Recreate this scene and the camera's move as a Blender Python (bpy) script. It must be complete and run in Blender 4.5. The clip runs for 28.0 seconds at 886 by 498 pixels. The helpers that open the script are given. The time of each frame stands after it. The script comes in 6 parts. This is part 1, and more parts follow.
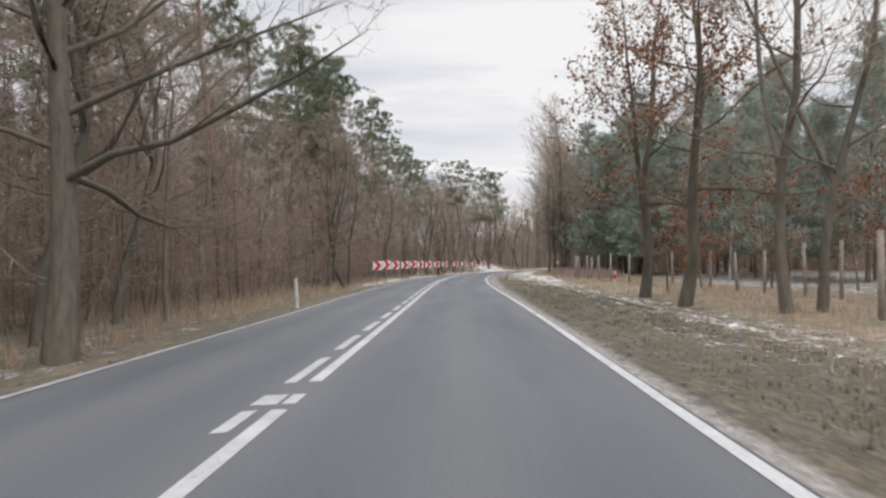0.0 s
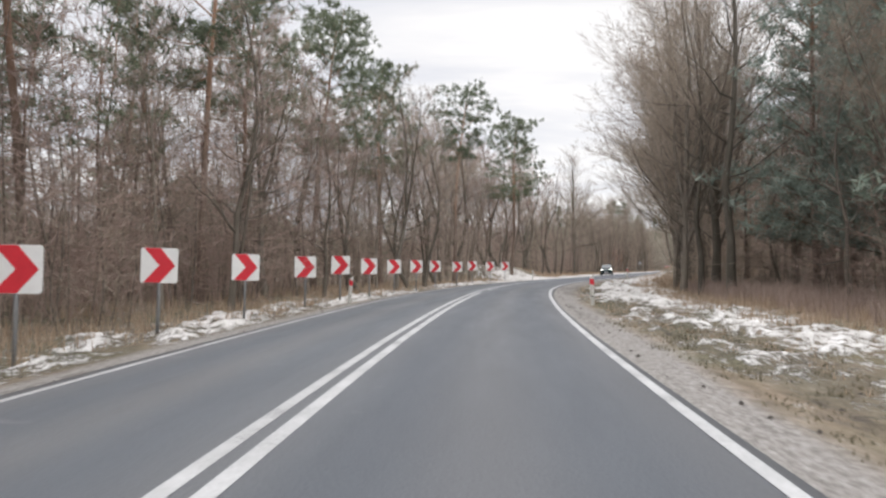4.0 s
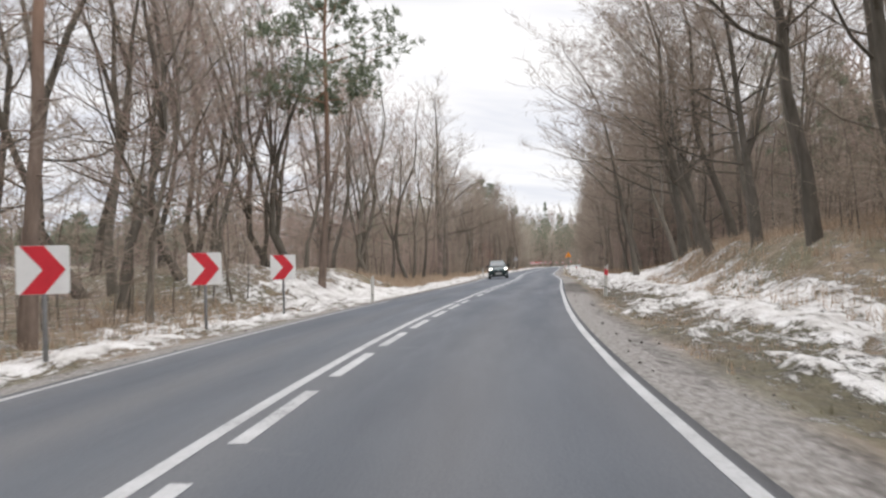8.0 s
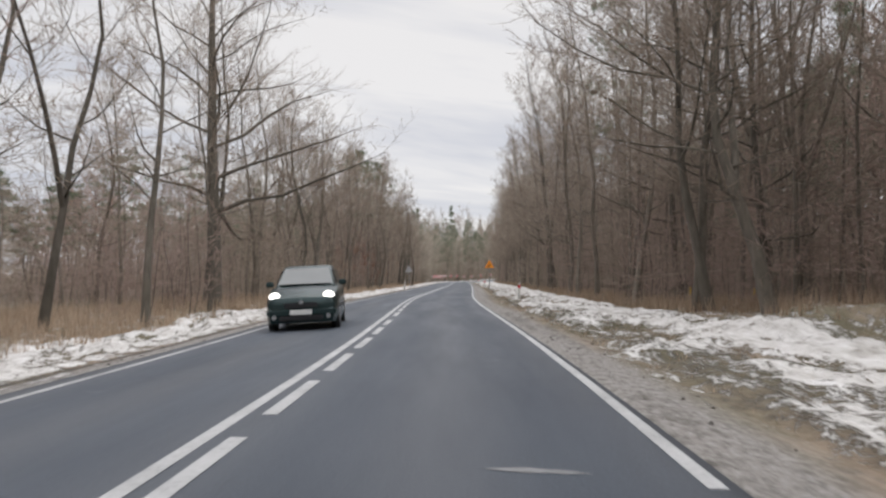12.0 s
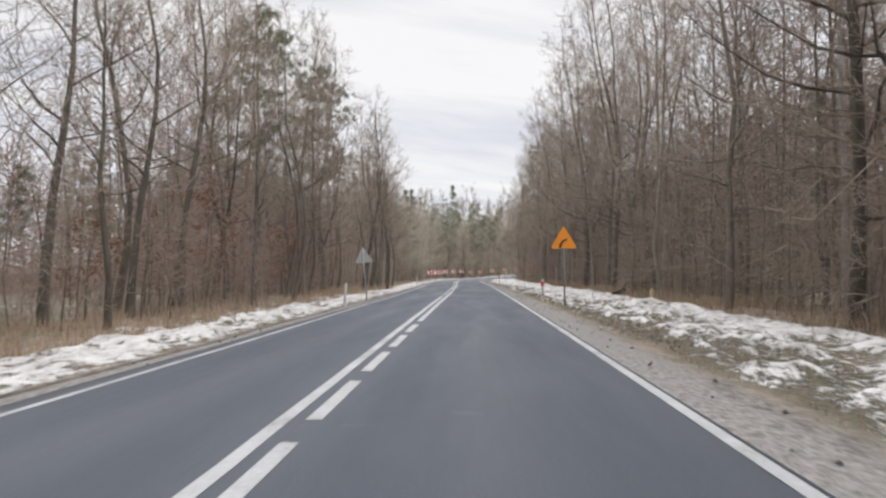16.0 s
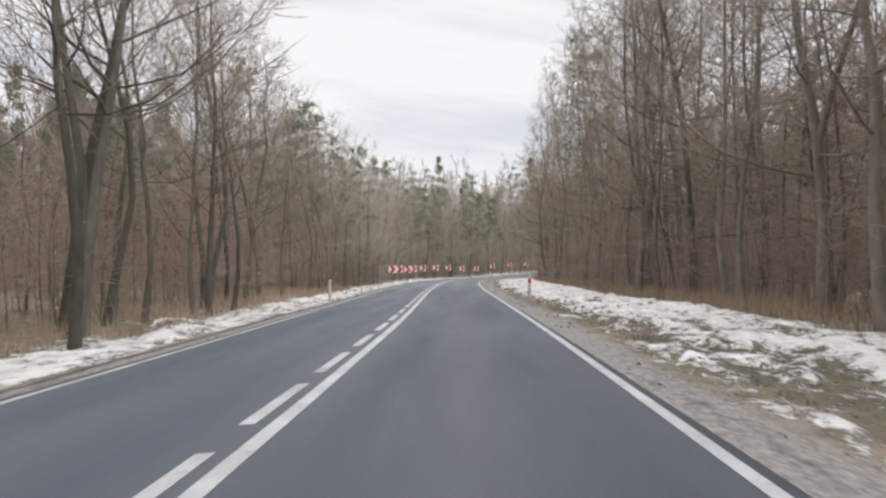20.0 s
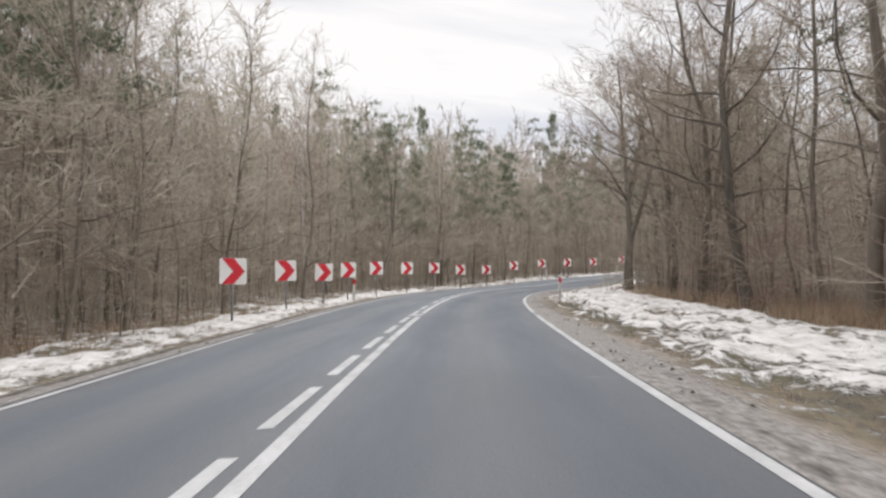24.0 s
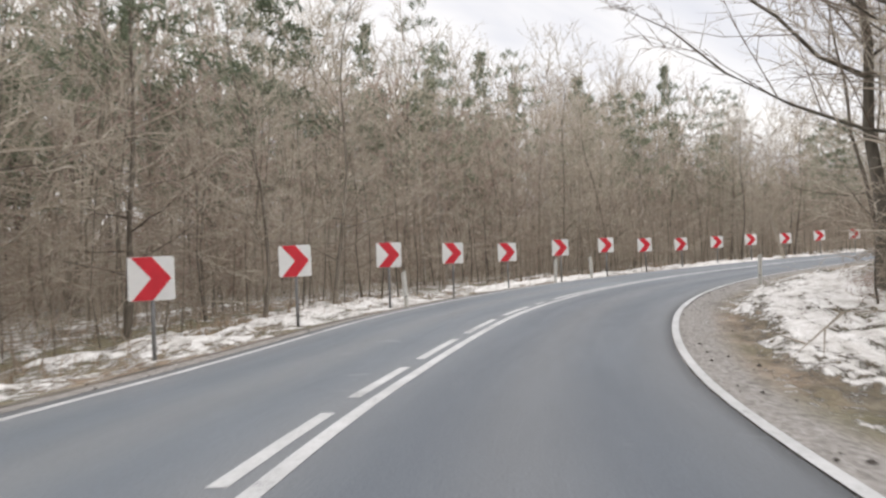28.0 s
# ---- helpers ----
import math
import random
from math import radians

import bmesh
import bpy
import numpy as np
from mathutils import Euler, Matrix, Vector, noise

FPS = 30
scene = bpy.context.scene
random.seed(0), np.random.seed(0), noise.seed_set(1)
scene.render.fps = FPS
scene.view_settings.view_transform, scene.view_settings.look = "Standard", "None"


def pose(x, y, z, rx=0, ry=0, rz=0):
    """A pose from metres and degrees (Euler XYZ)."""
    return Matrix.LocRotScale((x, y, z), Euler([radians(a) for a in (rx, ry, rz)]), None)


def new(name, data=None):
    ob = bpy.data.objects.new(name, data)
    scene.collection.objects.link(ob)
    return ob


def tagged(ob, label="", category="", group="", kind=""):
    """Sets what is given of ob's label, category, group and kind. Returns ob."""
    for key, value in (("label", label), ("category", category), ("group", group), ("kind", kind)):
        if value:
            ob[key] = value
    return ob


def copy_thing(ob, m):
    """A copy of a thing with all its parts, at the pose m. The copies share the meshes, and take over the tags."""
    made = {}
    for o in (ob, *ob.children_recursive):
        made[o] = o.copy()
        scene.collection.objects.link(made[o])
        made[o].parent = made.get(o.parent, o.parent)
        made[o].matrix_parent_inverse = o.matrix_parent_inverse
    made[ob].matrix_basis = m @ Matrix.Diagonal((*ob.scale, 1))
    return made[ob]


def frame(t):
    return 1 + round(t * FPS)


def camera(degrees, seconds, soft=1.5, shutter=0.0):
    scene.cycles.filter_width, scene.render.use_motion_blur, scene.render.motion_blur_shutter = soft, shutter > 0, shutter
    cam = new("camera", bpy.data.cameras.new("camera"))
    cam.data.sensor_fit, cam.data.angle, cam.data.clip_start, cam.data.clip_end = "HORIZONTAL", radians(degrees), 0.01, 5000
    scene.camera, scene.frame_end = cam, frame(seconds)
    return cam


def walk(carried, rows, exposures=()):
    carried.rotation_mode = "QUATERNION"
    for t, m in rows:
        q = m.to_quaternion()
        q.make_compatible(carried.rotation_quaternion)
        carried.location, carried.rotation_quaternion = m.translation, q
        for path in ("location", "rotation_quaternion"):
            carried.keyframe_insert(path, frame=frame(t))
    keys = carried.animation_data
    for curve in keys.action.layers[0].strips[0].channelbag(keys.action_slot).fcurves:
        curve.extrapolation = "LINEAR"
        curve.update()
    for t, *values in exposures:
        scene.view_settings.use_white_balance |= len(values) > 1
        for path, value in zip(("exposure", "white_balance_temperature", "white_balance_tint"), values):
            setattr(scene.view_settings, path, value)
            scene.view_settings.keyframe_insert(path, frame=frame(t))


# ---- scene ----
cam = camera(65.0, 28.0, soft=2.4, shutter=0.14)
PATH = [
    (0.0, pose(0.000, 0.000, 1.200, 91.20, 0.63, -0.00)),
    (0.5, pose(0.156, 5.628, 1.200, 91.45, 0.42, 0.25)),
    (1.0, pose(0.300, 11.257, 1.200, 91.18, 0.18, 0.36)),
    (1.5, pose(0.435, 16.886, 1.200, 91.45, -0.12, 0.37)),
    (2.0, pose(0.568, 22.517, 1.200, 91.57, -0.15, 0.36)),
    (2.5, pose(0.699, 28.151, 1.200, 91.57, -0.09, 0.38)),
    (3.0, pose(0.823, 33.787, 1.200, 91.75, -0.10, 0.62)),
    (3.5, pose(0.942, 39.425, 1.200, 91.33, -0.31, 0.53)),
    (4.0, pose(1.162, 44.893, 1.200, 91.33, -0.41, 0.51)),
    (4.5, pose(1.538, 50.144, 1.200, 91.33, -0.50, 0.36)),
    (5.0, pose(1.998, 55.361, 1.200, 91.32, -0.59, -0.27)),
    (5.5, pose(2.472, 60.728, 1.200, 91.32, -0.68, -1.75)),
    (6.0, pose(2.929, 66.232, 1.200, 91.24, 0.42, -3.78)),
    (6.5, pose(3.566, 71.692, 1.200, 90.91, 0.16, -6.02)),
    (7.0, pose(4.382, 77.107, 1.200, 91.26, 0.24, -7.77)),
    (7.5, pose(5.383, 82.479, 1.200, 91.28, 0.27, -9.64)),
    (8.0, pose(6.581, 87.804, 1.200, 91.24, 0.47, -12.09)),
    (8.5, pose(7.963, 93.077, 1.200, 91.61, 0.18, -13.98)),
    (9.0, pose(9.522, 98.301, 1.200, 91.83, 0.08, -15.77)),
    (9.5, pose(11.246, 103.475, 1.200, 91.83, 0.39, -17.42)),
    (10.0, pose(13.128, 108.598, 1.200, 91.63, 0.56, -19.30)),
    (10.5, pose(15.137, 113.677, 1.200, 91.89, 0.32, -20.62)),
    (11.0, pose(17.216, 118.733, 1.200, 91.95, -0.07, -20.87)),
    (11.5, pose(19.302, 123.790, 1.200, 92.31, -0.27, -20.49)),
    (12.0, pose(21.358, 128.862, 1.200, 92.29, -0.42, -19.98)),
    (12.5, pose(23.371, 133.956, 1.200, 92.25, -0.61, -19.56)),
    (13.0, pose(25.302, 139.324, 1.200, 92.10, -0.43, -19.41)),
    (13.5, pose(27.141, 145.041, 1.200, 91.96, -0.25, -19.59)),
    (14.0, pose(28.997, 150.807, 1.200, 91.81, -0.07, -19.85)),
    (14.5, pose(30.982, 156.325, 1.200, 91.66, 0.11, -19.90)),
    (15.0, pose(33.067, 161.619, 1.200, 91.53, 0.27, -19.76)),
    (15.5, pose(35.155, 166.918, 1.200, 91.88, 0.12, -19.62)),
    (16.0, pose(37.263, 172.225, 1.200, 91.95, -0.05, -19.92)),
    (16.5, pose(39.410, 177.540, 1.200, 91.66, -0.15, -20.40)),
    (17.0, pose(41.603, 182.864, 1.200, 91.41, -0.09, -20.85)),
    (17.5, pose(43.826, 188.198, 1.200, 91.52, 0.08, -21.08)),
    (18.0, pose(46.054, 193.533, 1.200, 91.44, 0.09, -20.97)),
    (18.5, pose(48.281, 198.862, 1.200, 91.86, -0.12, -20.92)),
    (19.0, pose(50.498, 204.182, 1.200, 92.01, -0.10, -20.82)),
    (19.5, pose(52.700, 209.496, 1.200, 91.63, -0.02, -20.69)),
    (20.0, pose(54.878, 214.807, 1.200, 91.69, 0.21, -20.51)),
    (20.5, pose(57.024, 220.119, 1.200, 91.96, 0.30, -20.22)),
    (21.0, pose(59.138, 225.435, 1.200, 91.82, 0.23, -19.85)),
    (21.5, pose(61.226, 230.759, 1.200, 91.88, 0.01, -19.80)),
    (22.0, pose(63.338, 236.363, 1.200, 91.83, 0.11, -19.96)),
    (22.5, pose(65.492, 242.290, 1.200, 91.78, 0.22, -20.41)),
    (23.0, pose(67.674, 248.184, 1.200, 91.73, 0.33, -20.89)),
    (23.5, pose(69.869, 253.688, 1.200, 91.68, 0.43, -21.19)),
    (24.0, pose(72.067, 258.877, 1.200, 91.86, 0.33, -21.32)),
    (24.5, pose(74.276, 264.061, 1.200, 91.70, -0.03, -21.42)),
    (25.0, pose(76.502, 269.241, 1.200, 91.64, -0.04, -21.73)),
    (25.5, pose(78.752, 274.411, 1.200, 91.34, -0.11, -22.14)),
    (26.0, pose(81.063, 279.555, 1.200, 91.33, -0.19, -22.82)),
    (26.5, pose(83.530, 284.630, 1.200, 91.37, -0.25, -24.80)),
    (27.0, pose(86.279, 289.566, 1.200, 91.38, 0.36, -29.18)),
    (27.5, pose(89.383, 294.300, 1.200, 91.61, 1.14, -33.47)),
    (28.0, pose(92.841, 298.802, 1.200, 92.32, 2.00, -38.08)),
]
walk(cam, PATH, exposures=[(0.0, 0.19, 6430, 12), (3.0, 0.28, 6430, 12), (6.0, 0.42, 6450, 12), (8.0, 0.40, 6430, 12), (9.5, 0.14, 6430, 12), (11.0, 0.02, 6430, 12), (12.5, 0.10, 6430, 12), (17.0, 0.24, 6380, 12), (20.0, 0.24, 6380, 12), (23.0, 0.30, 6430, 12), (25.0, 0.35, 6560, 12), (28.0, 0.46, 6560, 12)])

# ---- world and light: a bright overcast winter sky ----
world = bpy.data.worlds.new("overcast")
scene.world = world
world.use_nodes = True
wn, wl = world.node_tree.nodes, world.node_tree.links
wn.clear()


def wnode(kind, **kw):
    n = wn.new(kind)
    for k, v in kw.items():
        n.inputs[k].default_value = v
    return n


sky = wn.new("ShaderNodeTexSky")
sky.sky_type, sky.sun_disc = "NISHITA", False
sky.sun_elevation, sky.sun_rotation = radians(24), radians(200)
tc = wn.new("ShaderNodeTexCoord")
sep = wn.new("ShaderNodeSeparateXYZ")
wl.new(tc.outputs["Generated"], sep.inputs[0])
up = wn.new("ShaderNodeMapRange")
up.inputs["From Min"].default_value, up.inputs["From Max"].default_value = 0.38, 1.0
up.inputs["To Min"].default_value, up.inputs["To Max"].default_value = 0.74, 2.7
wl.new(sep.outputs["Z"], up.inputs["Value"])
# cloud sheets lie flat: divide the direction by its height
den = wn.new("ShaderNodeMath")
den.operation = "ADD"
den.inputs[1].default_value = 0.16
wl.new(sep.outputs["Z"], den.inputs[0])
flat = wn.new("ShaderNodeVectorMath")
flat.operation = "DIVIDE"
comb = wn.new("ShaderNodeCombineXYZ")
for i in range(3):
    wl.new(den.outputs[0], comb.inputs[i])
wl.new(tc.outputs["Generated"], flat.inputs[0])
wl.new(comb.outputs[0], flat.inputs[1])
stretch = wn.new("ShaderNodeMapping")
stretch.inputs["Scale"].default_value = (0.55, 1.5, 0.2)
stretch.inputs["Rotation"].default_value = (0, 0, radians(-18))
wl.new(flat.outputs[0], stretch.inputs[0])
cn = wnode("ShaderNodeTexNoise", Scale=1.15, Detail=5.0, Roughness=0.55, Distortion=0.3)
wl.new(stretch.outputs[0], cn.inputs["Vector"])
ramp = wn.new("ShaderNodeValToRGB")
ramp.color_ramp.elements[0].position, ramp.color_ramp.elements[0].color = 0.37, (0.80, 0.825, 0.89, 1)
ramp.color_ramp.elements[1].position, ramp.color_ramp.elements[1].color = 0.61, (1.13, 1.115, 1.09, 1)
wl.new(cn.outputs["Fac"], ramp.inputs[0])
mul = wn.new("ShaderNodeVectorMath")
mul.operation = "SCALE"
wl.new(ramp.outputs[0], mul.inputs[0])
wl.new(up.outputs[0], mul.inputs["Scale"])
skyk = wn.new("ShaderNodeVectorMath")
skyk.operation = "SCALE"
skyk.inputs["Scale"].default_value = 0.08
wl.new(sky.outputs[0], skyk.inputs[0])
add = wn.new("ShaderNodeMix")
add.data_type = "RGBA"
add.inputs[0].default_value = 0.94
wl.new(skyk.outputs[0], add.inputs[6])
wl.new(mul.outputs[0], add.inputs[7])
bg = wn.new("ShaderNodeBackground")
bg.inputs["Strength"].default_value = 1.0
wl.new(add.outputs[2], bg.inputs[0])
wo = wn.new("ShaderNodeOutputWorld")
wl.new(bg.outputs[0], wo.inputs[0])
sun = new("sun", bpy.data.lights.new("sun", "SUN"))
sun.data.energy, sun.data.angle, sun.data.color = 0.6, radians(35), (1.0, 0.97, 0.93)
sun.matrix_world = pose(0, 0, 60, 52, 0, 20)


# ---- materials ----
def material(name, rough=0.9, spec=0.3):
    m = bpy.data.materials.new(name)
    m.use_nodes = True
    b = m.node_tree.nodes["Principled BSDF"]
    b.inputs["Roughness"].default_value = rough
    b.inputs["Specular IOR Level"].default_value = spec
    return m, m.node_tree.nodes, m.node_tree.links, b


def noise_node(N, L, vec, scale, detail=4.0, rough=0.55, stretch_by=None):
    n = N.new("ShaderNodeTexNoise")
    n.inputs["Scale"].default_value, n.inputs["Detail"].default_value, n.inputs["Roughness"].default_value = scale, detail, rough
    if stretch_by:
        mp = N.new("ShaderNodeMapping")
        mp.inputs["Scale"].default_value = stretch_by
        L.new(vec, mp.inputs[0])
        vec = mp.outputs[0]
    L.new(vec, n.inputs["Vector"])
    return n.outputs["Fac"]


def ramp_node(N, L, fac, stops):
    r = N.new("ShaderNodeValToRGB")
    e = r.color_ramp.elements
    e[0].position, e[0].color = stops[0][0], (*stops[0][1], 1)
    e[1].position, e[1].color = stops[-1][0], (*stops[-1][1], 1)
    for pos, col in stops[1:-1]:
        x = e.new(pos)
        x.color = (*col, 1)
    L.new(fac, r.inputs[0])
    return r.outputs[0]


def mix_node(N, L, fac, a, b, blend="MIX"):
    m = N.new("ShaderNodeMix")
    m.data_type, m.blend_type = "RGBA", blend
    for sock, val in ((0, fac), (6, a), (7, b)):
        if isinstance(val, (int, float)):
            m.inputs[sock].default_value = val
        elif isinstance(val, tuple):
            m.inputs[sock].default_value = (*val, 1)
        else:
            L.new(val, m.inputs[sock])
    return m.outputs[2]


def math_node(N, L, op, a, b=0.0, clamp=False):
    m = N.new("ShaderNodeMath")
    m.operation, m.use_clamp = op, clamp
    for i, val in enumerate((a, b)):
        if isinstance(val, (int, float)):
            m.inputs[i].default_value = val
        else:
            L.new(val, m.inputs[i])
    return m.outputs[0]


def bump_node(N, L, bsdf, height, strength=0.4, dist=0.02):
    b = N.new("ShaderNodeBump")
    b.inputs["Strength"].default_value, b.inputs["Distance"].default_value = strength, dist
    L.new(height, b.inputs["Height"])
    L.new(b.outputs[0], bsdf.inputs["Normal"])


def coords(N, which="Object"):
    return N.new("ShaderNodeTexCoord").outputs[which]


def plain(name, col, rough=0.6, vary=0.15, scale=6.0, metal=0.0, spec=0.4, bump=0.0):
    """A surface of one colour with fine and broad unevenness."""
    m, N, L, b = material(name, rough, spec)
    v = coords(N)
    f = noise_node(N, L, v, scale, 5)
    g = noise_node(N, L, v, scale * 9, 3)
    f2 = math_node(N, L, "ADD", math_node(N, L, "MULTIPLY", f, 0.7), math_node(N, L, "MULTIPLY", g, 0.3))
    lo, hi = tuple(c * (1 - vary) for c in col), tuple(min(1, c * (1 + vary)) for c in col)
    L.new(ramp_node(N, L, f2, [(0.3, lo), (0.7, hi)]), b.inputs["Base Color"])
    b.inputs["Metallic"].default_value = metal
    if bump:
        bump_node(N, L, b, f2, bump, 0.01)
    return m


def bark(name, dark, light, scale=5.0, moss=None, up_col=None, up_from=5.0, up_to=9.0):
    """Bark with long furrows; colours differ a little from tree to tree. up_col: another colour higher up the stem."""
    m, N, L, b = material(name, 0.95, 0.15)
    v = coords(N)
    f = noise_node(N, L, v, scale, 6, 0.65, (1.0, 1.0, 0.22))
    g = noise_node(N, L, v, 0.7, 3)
    col = ramp_node(N, L, f, [(0.3, dark), (0.72, light)])
    if moss:
        col = mix_node(N, L, math_node(N, L, "MULTIPLY", g, 0.55), col, moss)
    if up_col:
        sp = N.new("ShaderNodeSeparateXYZ")
        L.new(v, sp.inputs[0])
        mr = N.new("ShaderNodeMapRange")
        mr.inputs["From Min"].default_value, mr.inputs["From Max"].default_value = up_from, up_to
        L.new(sp.outputs["Z"], mr.inputs["Value"])
        col = mix_node(N, L, mr.outputs[0], col, up_col)
    rnd = N.new("ShaderNodeObjectInfo").outputs["Random"]
    bright = math_node(N, L, "ADD", math_node(N, L, "MULTIPLY", rnd, 0.5), 0.75)
    hsv = N.new("ShaderNodeHueSaturation")
    L.new(bright, hsv.inputs["Value"])
    L.new(col, hsv.inputs["Color"])
    L.new(hsv.outputs[0], b.inputs["Base Color"])
    bump_node(N, L, b, f, 0.7, 0.02)
    return m


def leafy(name, a, c, rough=0.8, island=True):
    m, N, L, b = material(name, rough, 0.15)
    rnd = N.new("ShaderNodeNewGeometry").outputs["Random Per Island"]
    ob = N.new("ShaderNodeObjectInfo").outputs["Random"]
    f = math_node(N, L, "ADD", math_node(N, L, "MULTIPLY", rnd, 0.65), math_node(N, L, "MULTIPLY", ob, 0.35))
    col = ramp_node(N, L, f, [(0.1, a), (0.9, c)])
    L.new(col, b.inputs["Base Color"])
    thin = N.new("ShaderNodeBsdfTranslucent")
    L.new(col, thin.inputs["Color"])
    both = N.new("ShaderNodeMixShader")
    both.inputs[0].default_value = 0.4
    L.new(b.outputs[0], both.inputs[1])
    L.new(thin.outputs[0], both.inputs[2])
    L.new(both.outputs[0], [n for n in N if n.type == "OUTPUT_MATERIAL"][0].inputs["Surface"])
    return m


def make_asphalt():
    m, N, L, b = material("asphalt", 0.62, 0.35)
    uv = N.new("ShaderNodeUVMap").outputs[0]          # u: metres across, v: metres along
    fine = noise_node(N, L, uv, 45.0, 3, 0.7)
    broad = noise_node(N, L, uv, 0.9, 4, 0.6, (1.0, 0.12, 1.0))
    patch = noise_node(N, L, uv, 0.35, 5, 0.6, (1.0, 0.35, 1.0))
    sp = N.new("ShaderNodeSeparateXYZ")
    L.new(uv, sp.inputs[0])
    # wheel tracks: two polished bands in each lane
    w = math_node(N, L, "MULTIPLY", sp.outputs["X"], 2 * math.pi / 1.62)
    band = math_node(N, L, "ADD", math_node(N, L, "MULTIPLY", math_node(N, L, "COSINE", w), -0.5), 0.5)
    col = ramp_node(N, L, patch, [(0.3, (0.074, 0.083, 0.092)), (0.7, (0.114, 0.125, 0.136))])
    oily = math_node(N, L, "MULTIPLY", math_node(N, L, "SUBTRACT", 1.0, band), math_node(N, L, "MULTIPLY", broad, 0.75))
    col = mix_node(N, L, oily, col, (0.150, 0.142, 0.134))
    col = mix_node(N, L, math_node(N, L, "MULTIPLY", band, 0.30), col, (0.070, 0.080, 0.094))
    col = mix_node(N, L, math_node(N, L, "MULTIPLY", broad, 0.30), col, (0.140, 0.147, 0.158))
    # hairline cracks, mostly across the road, and a few dark tarred seams
    cv = N.new("ShaderNodeTexVoronoi")
    cv.feature = "DISTANCE_TO_EDGE"
    cv.inputs["Scale"].default_value, cv.inputs["Randomness"].default_value = 0.55, 1.0
    wv = N.new("ShaderNodeMixRGB")
    wv.inputs[0].default_value = 0.12
    wn_ = N.new("ShaderNodeTexNoise")
    wn_.inputs["Scale"].default_value = 2.2
    L.new(uv, wn_.inputs["Vector"])
    L.new(uv, wv.inputs[1])
    L.new(wn_.outputs["Color"], wv.inputs[2])
    L.new(wv.outputs[0], cv.inputs["Vector"])
    some = ramp_node(N, L, noise_node(N, L, uv, 0.11, 3, 0.6), [(0.56, (0, 0, 0)), (0.64, (0.22, 0.22, 0.22))])
    crack = ramp_node(N, L, cv.outputs["Distance"], [(0.0, (1, 1, 1)), (0.016, (0, 0, 0))])
    col = mix_node(N, L, mix_node(N, L, 1.0, some, crack, "MULTIPLY"), col, (0.030, 0.031, 0.034))
    # salt-pale scuffs outside the wheel tracks, dirt along both edges
    edge = math_node(N, L, "ABSOLUTE", sp.outputs["X"])
    ed = ramp_node(N, L, math_node(N, L, "ADD", math_node(N, L, "MULTIPLY", edge, 0.25), math_node(N, L, "MULTIPLY", patch, 0.12)), [(0.86, (0, 0, 0)), (0.93, (0.4, 0.4, 0.4))])
    col = mix_node(N, L, ed, col, (0.075, 0.068, 0.062))
    # a few pale scuffs
    scuff = ramp_node(N, L, noise_node(N, L, uv, 1.6, 2, 0.5, (0.7, 1.3, 1.0)), [(0.70, (0, 0, 0)), (0.76, (0.4, 0.4, 0.4))])
    col = mix_node(N, L, scuff, col, (0.20, 0.20, 0.20))
    # darker and bluer on the straight between the two bends
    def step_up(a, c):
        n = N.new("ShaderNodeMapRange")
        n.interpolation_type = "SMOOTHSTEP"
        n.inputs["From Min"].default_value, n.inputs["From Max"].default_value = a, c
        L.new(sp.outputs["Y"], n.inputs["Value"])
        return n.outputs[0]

    dark_span = math_node(N, L, "MULTIPLY", step_up(88, 118), math_node(N, L, "SUBTRACT", 1.0, step_up(258, 282)))
    col = mix_node(N, L, math_node(N, L, "MULTIPLY", dark_span, 0.9), col, mix_node(N, L, 1.0, col, (0.62, 0.675, 0.76), "MULTIPLY"))
    # from the last bend on, hazy glare over the road is put into its colour
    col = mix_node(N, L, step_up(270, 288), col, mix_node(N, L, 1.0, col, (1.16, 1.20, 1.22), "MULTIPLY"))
    # the right lane is a tone darker, the left a little paler
    lane = N.new("ShaderNodeMapRange")
    lane.interpolation_type = "SMOOTHSTEP"
    lane.inputs["From Min"].default_value, lane.inputs["From Max"].default_value = -0.1, 0.9
    L.new(sp.outputs["X"], lane.inputs["Value"])
    col = mix_node(N, L, lane.outputs[0], mix_node(N, L, 1.0, col, (1.05, 1.05, 1.05), "MULTIPLY"), mix_node(N, L, 1.0, col, (0.87, 0.875, 0.89), "MULTIPLY"))
    grit = ramp_node(N, L, fine, [(0.25, (0.62, 0.62, 0.62)), (0.75, (1.28, 1.28, 1.28))])
    L.new(mix_node(N, L, 1.0, col, grit, "MULTIPLY"), b.inputs["Base Color"])
    L.new(ramp_node(N, L, broad, [(0.3, (0.50, 0.50, 0.50)), (0.7, (0.72, 0.72, 0.72))]), b.inputs["Roughness"])
    bump_node(N, L, b, fine, 0.35, 0.006)
    return m


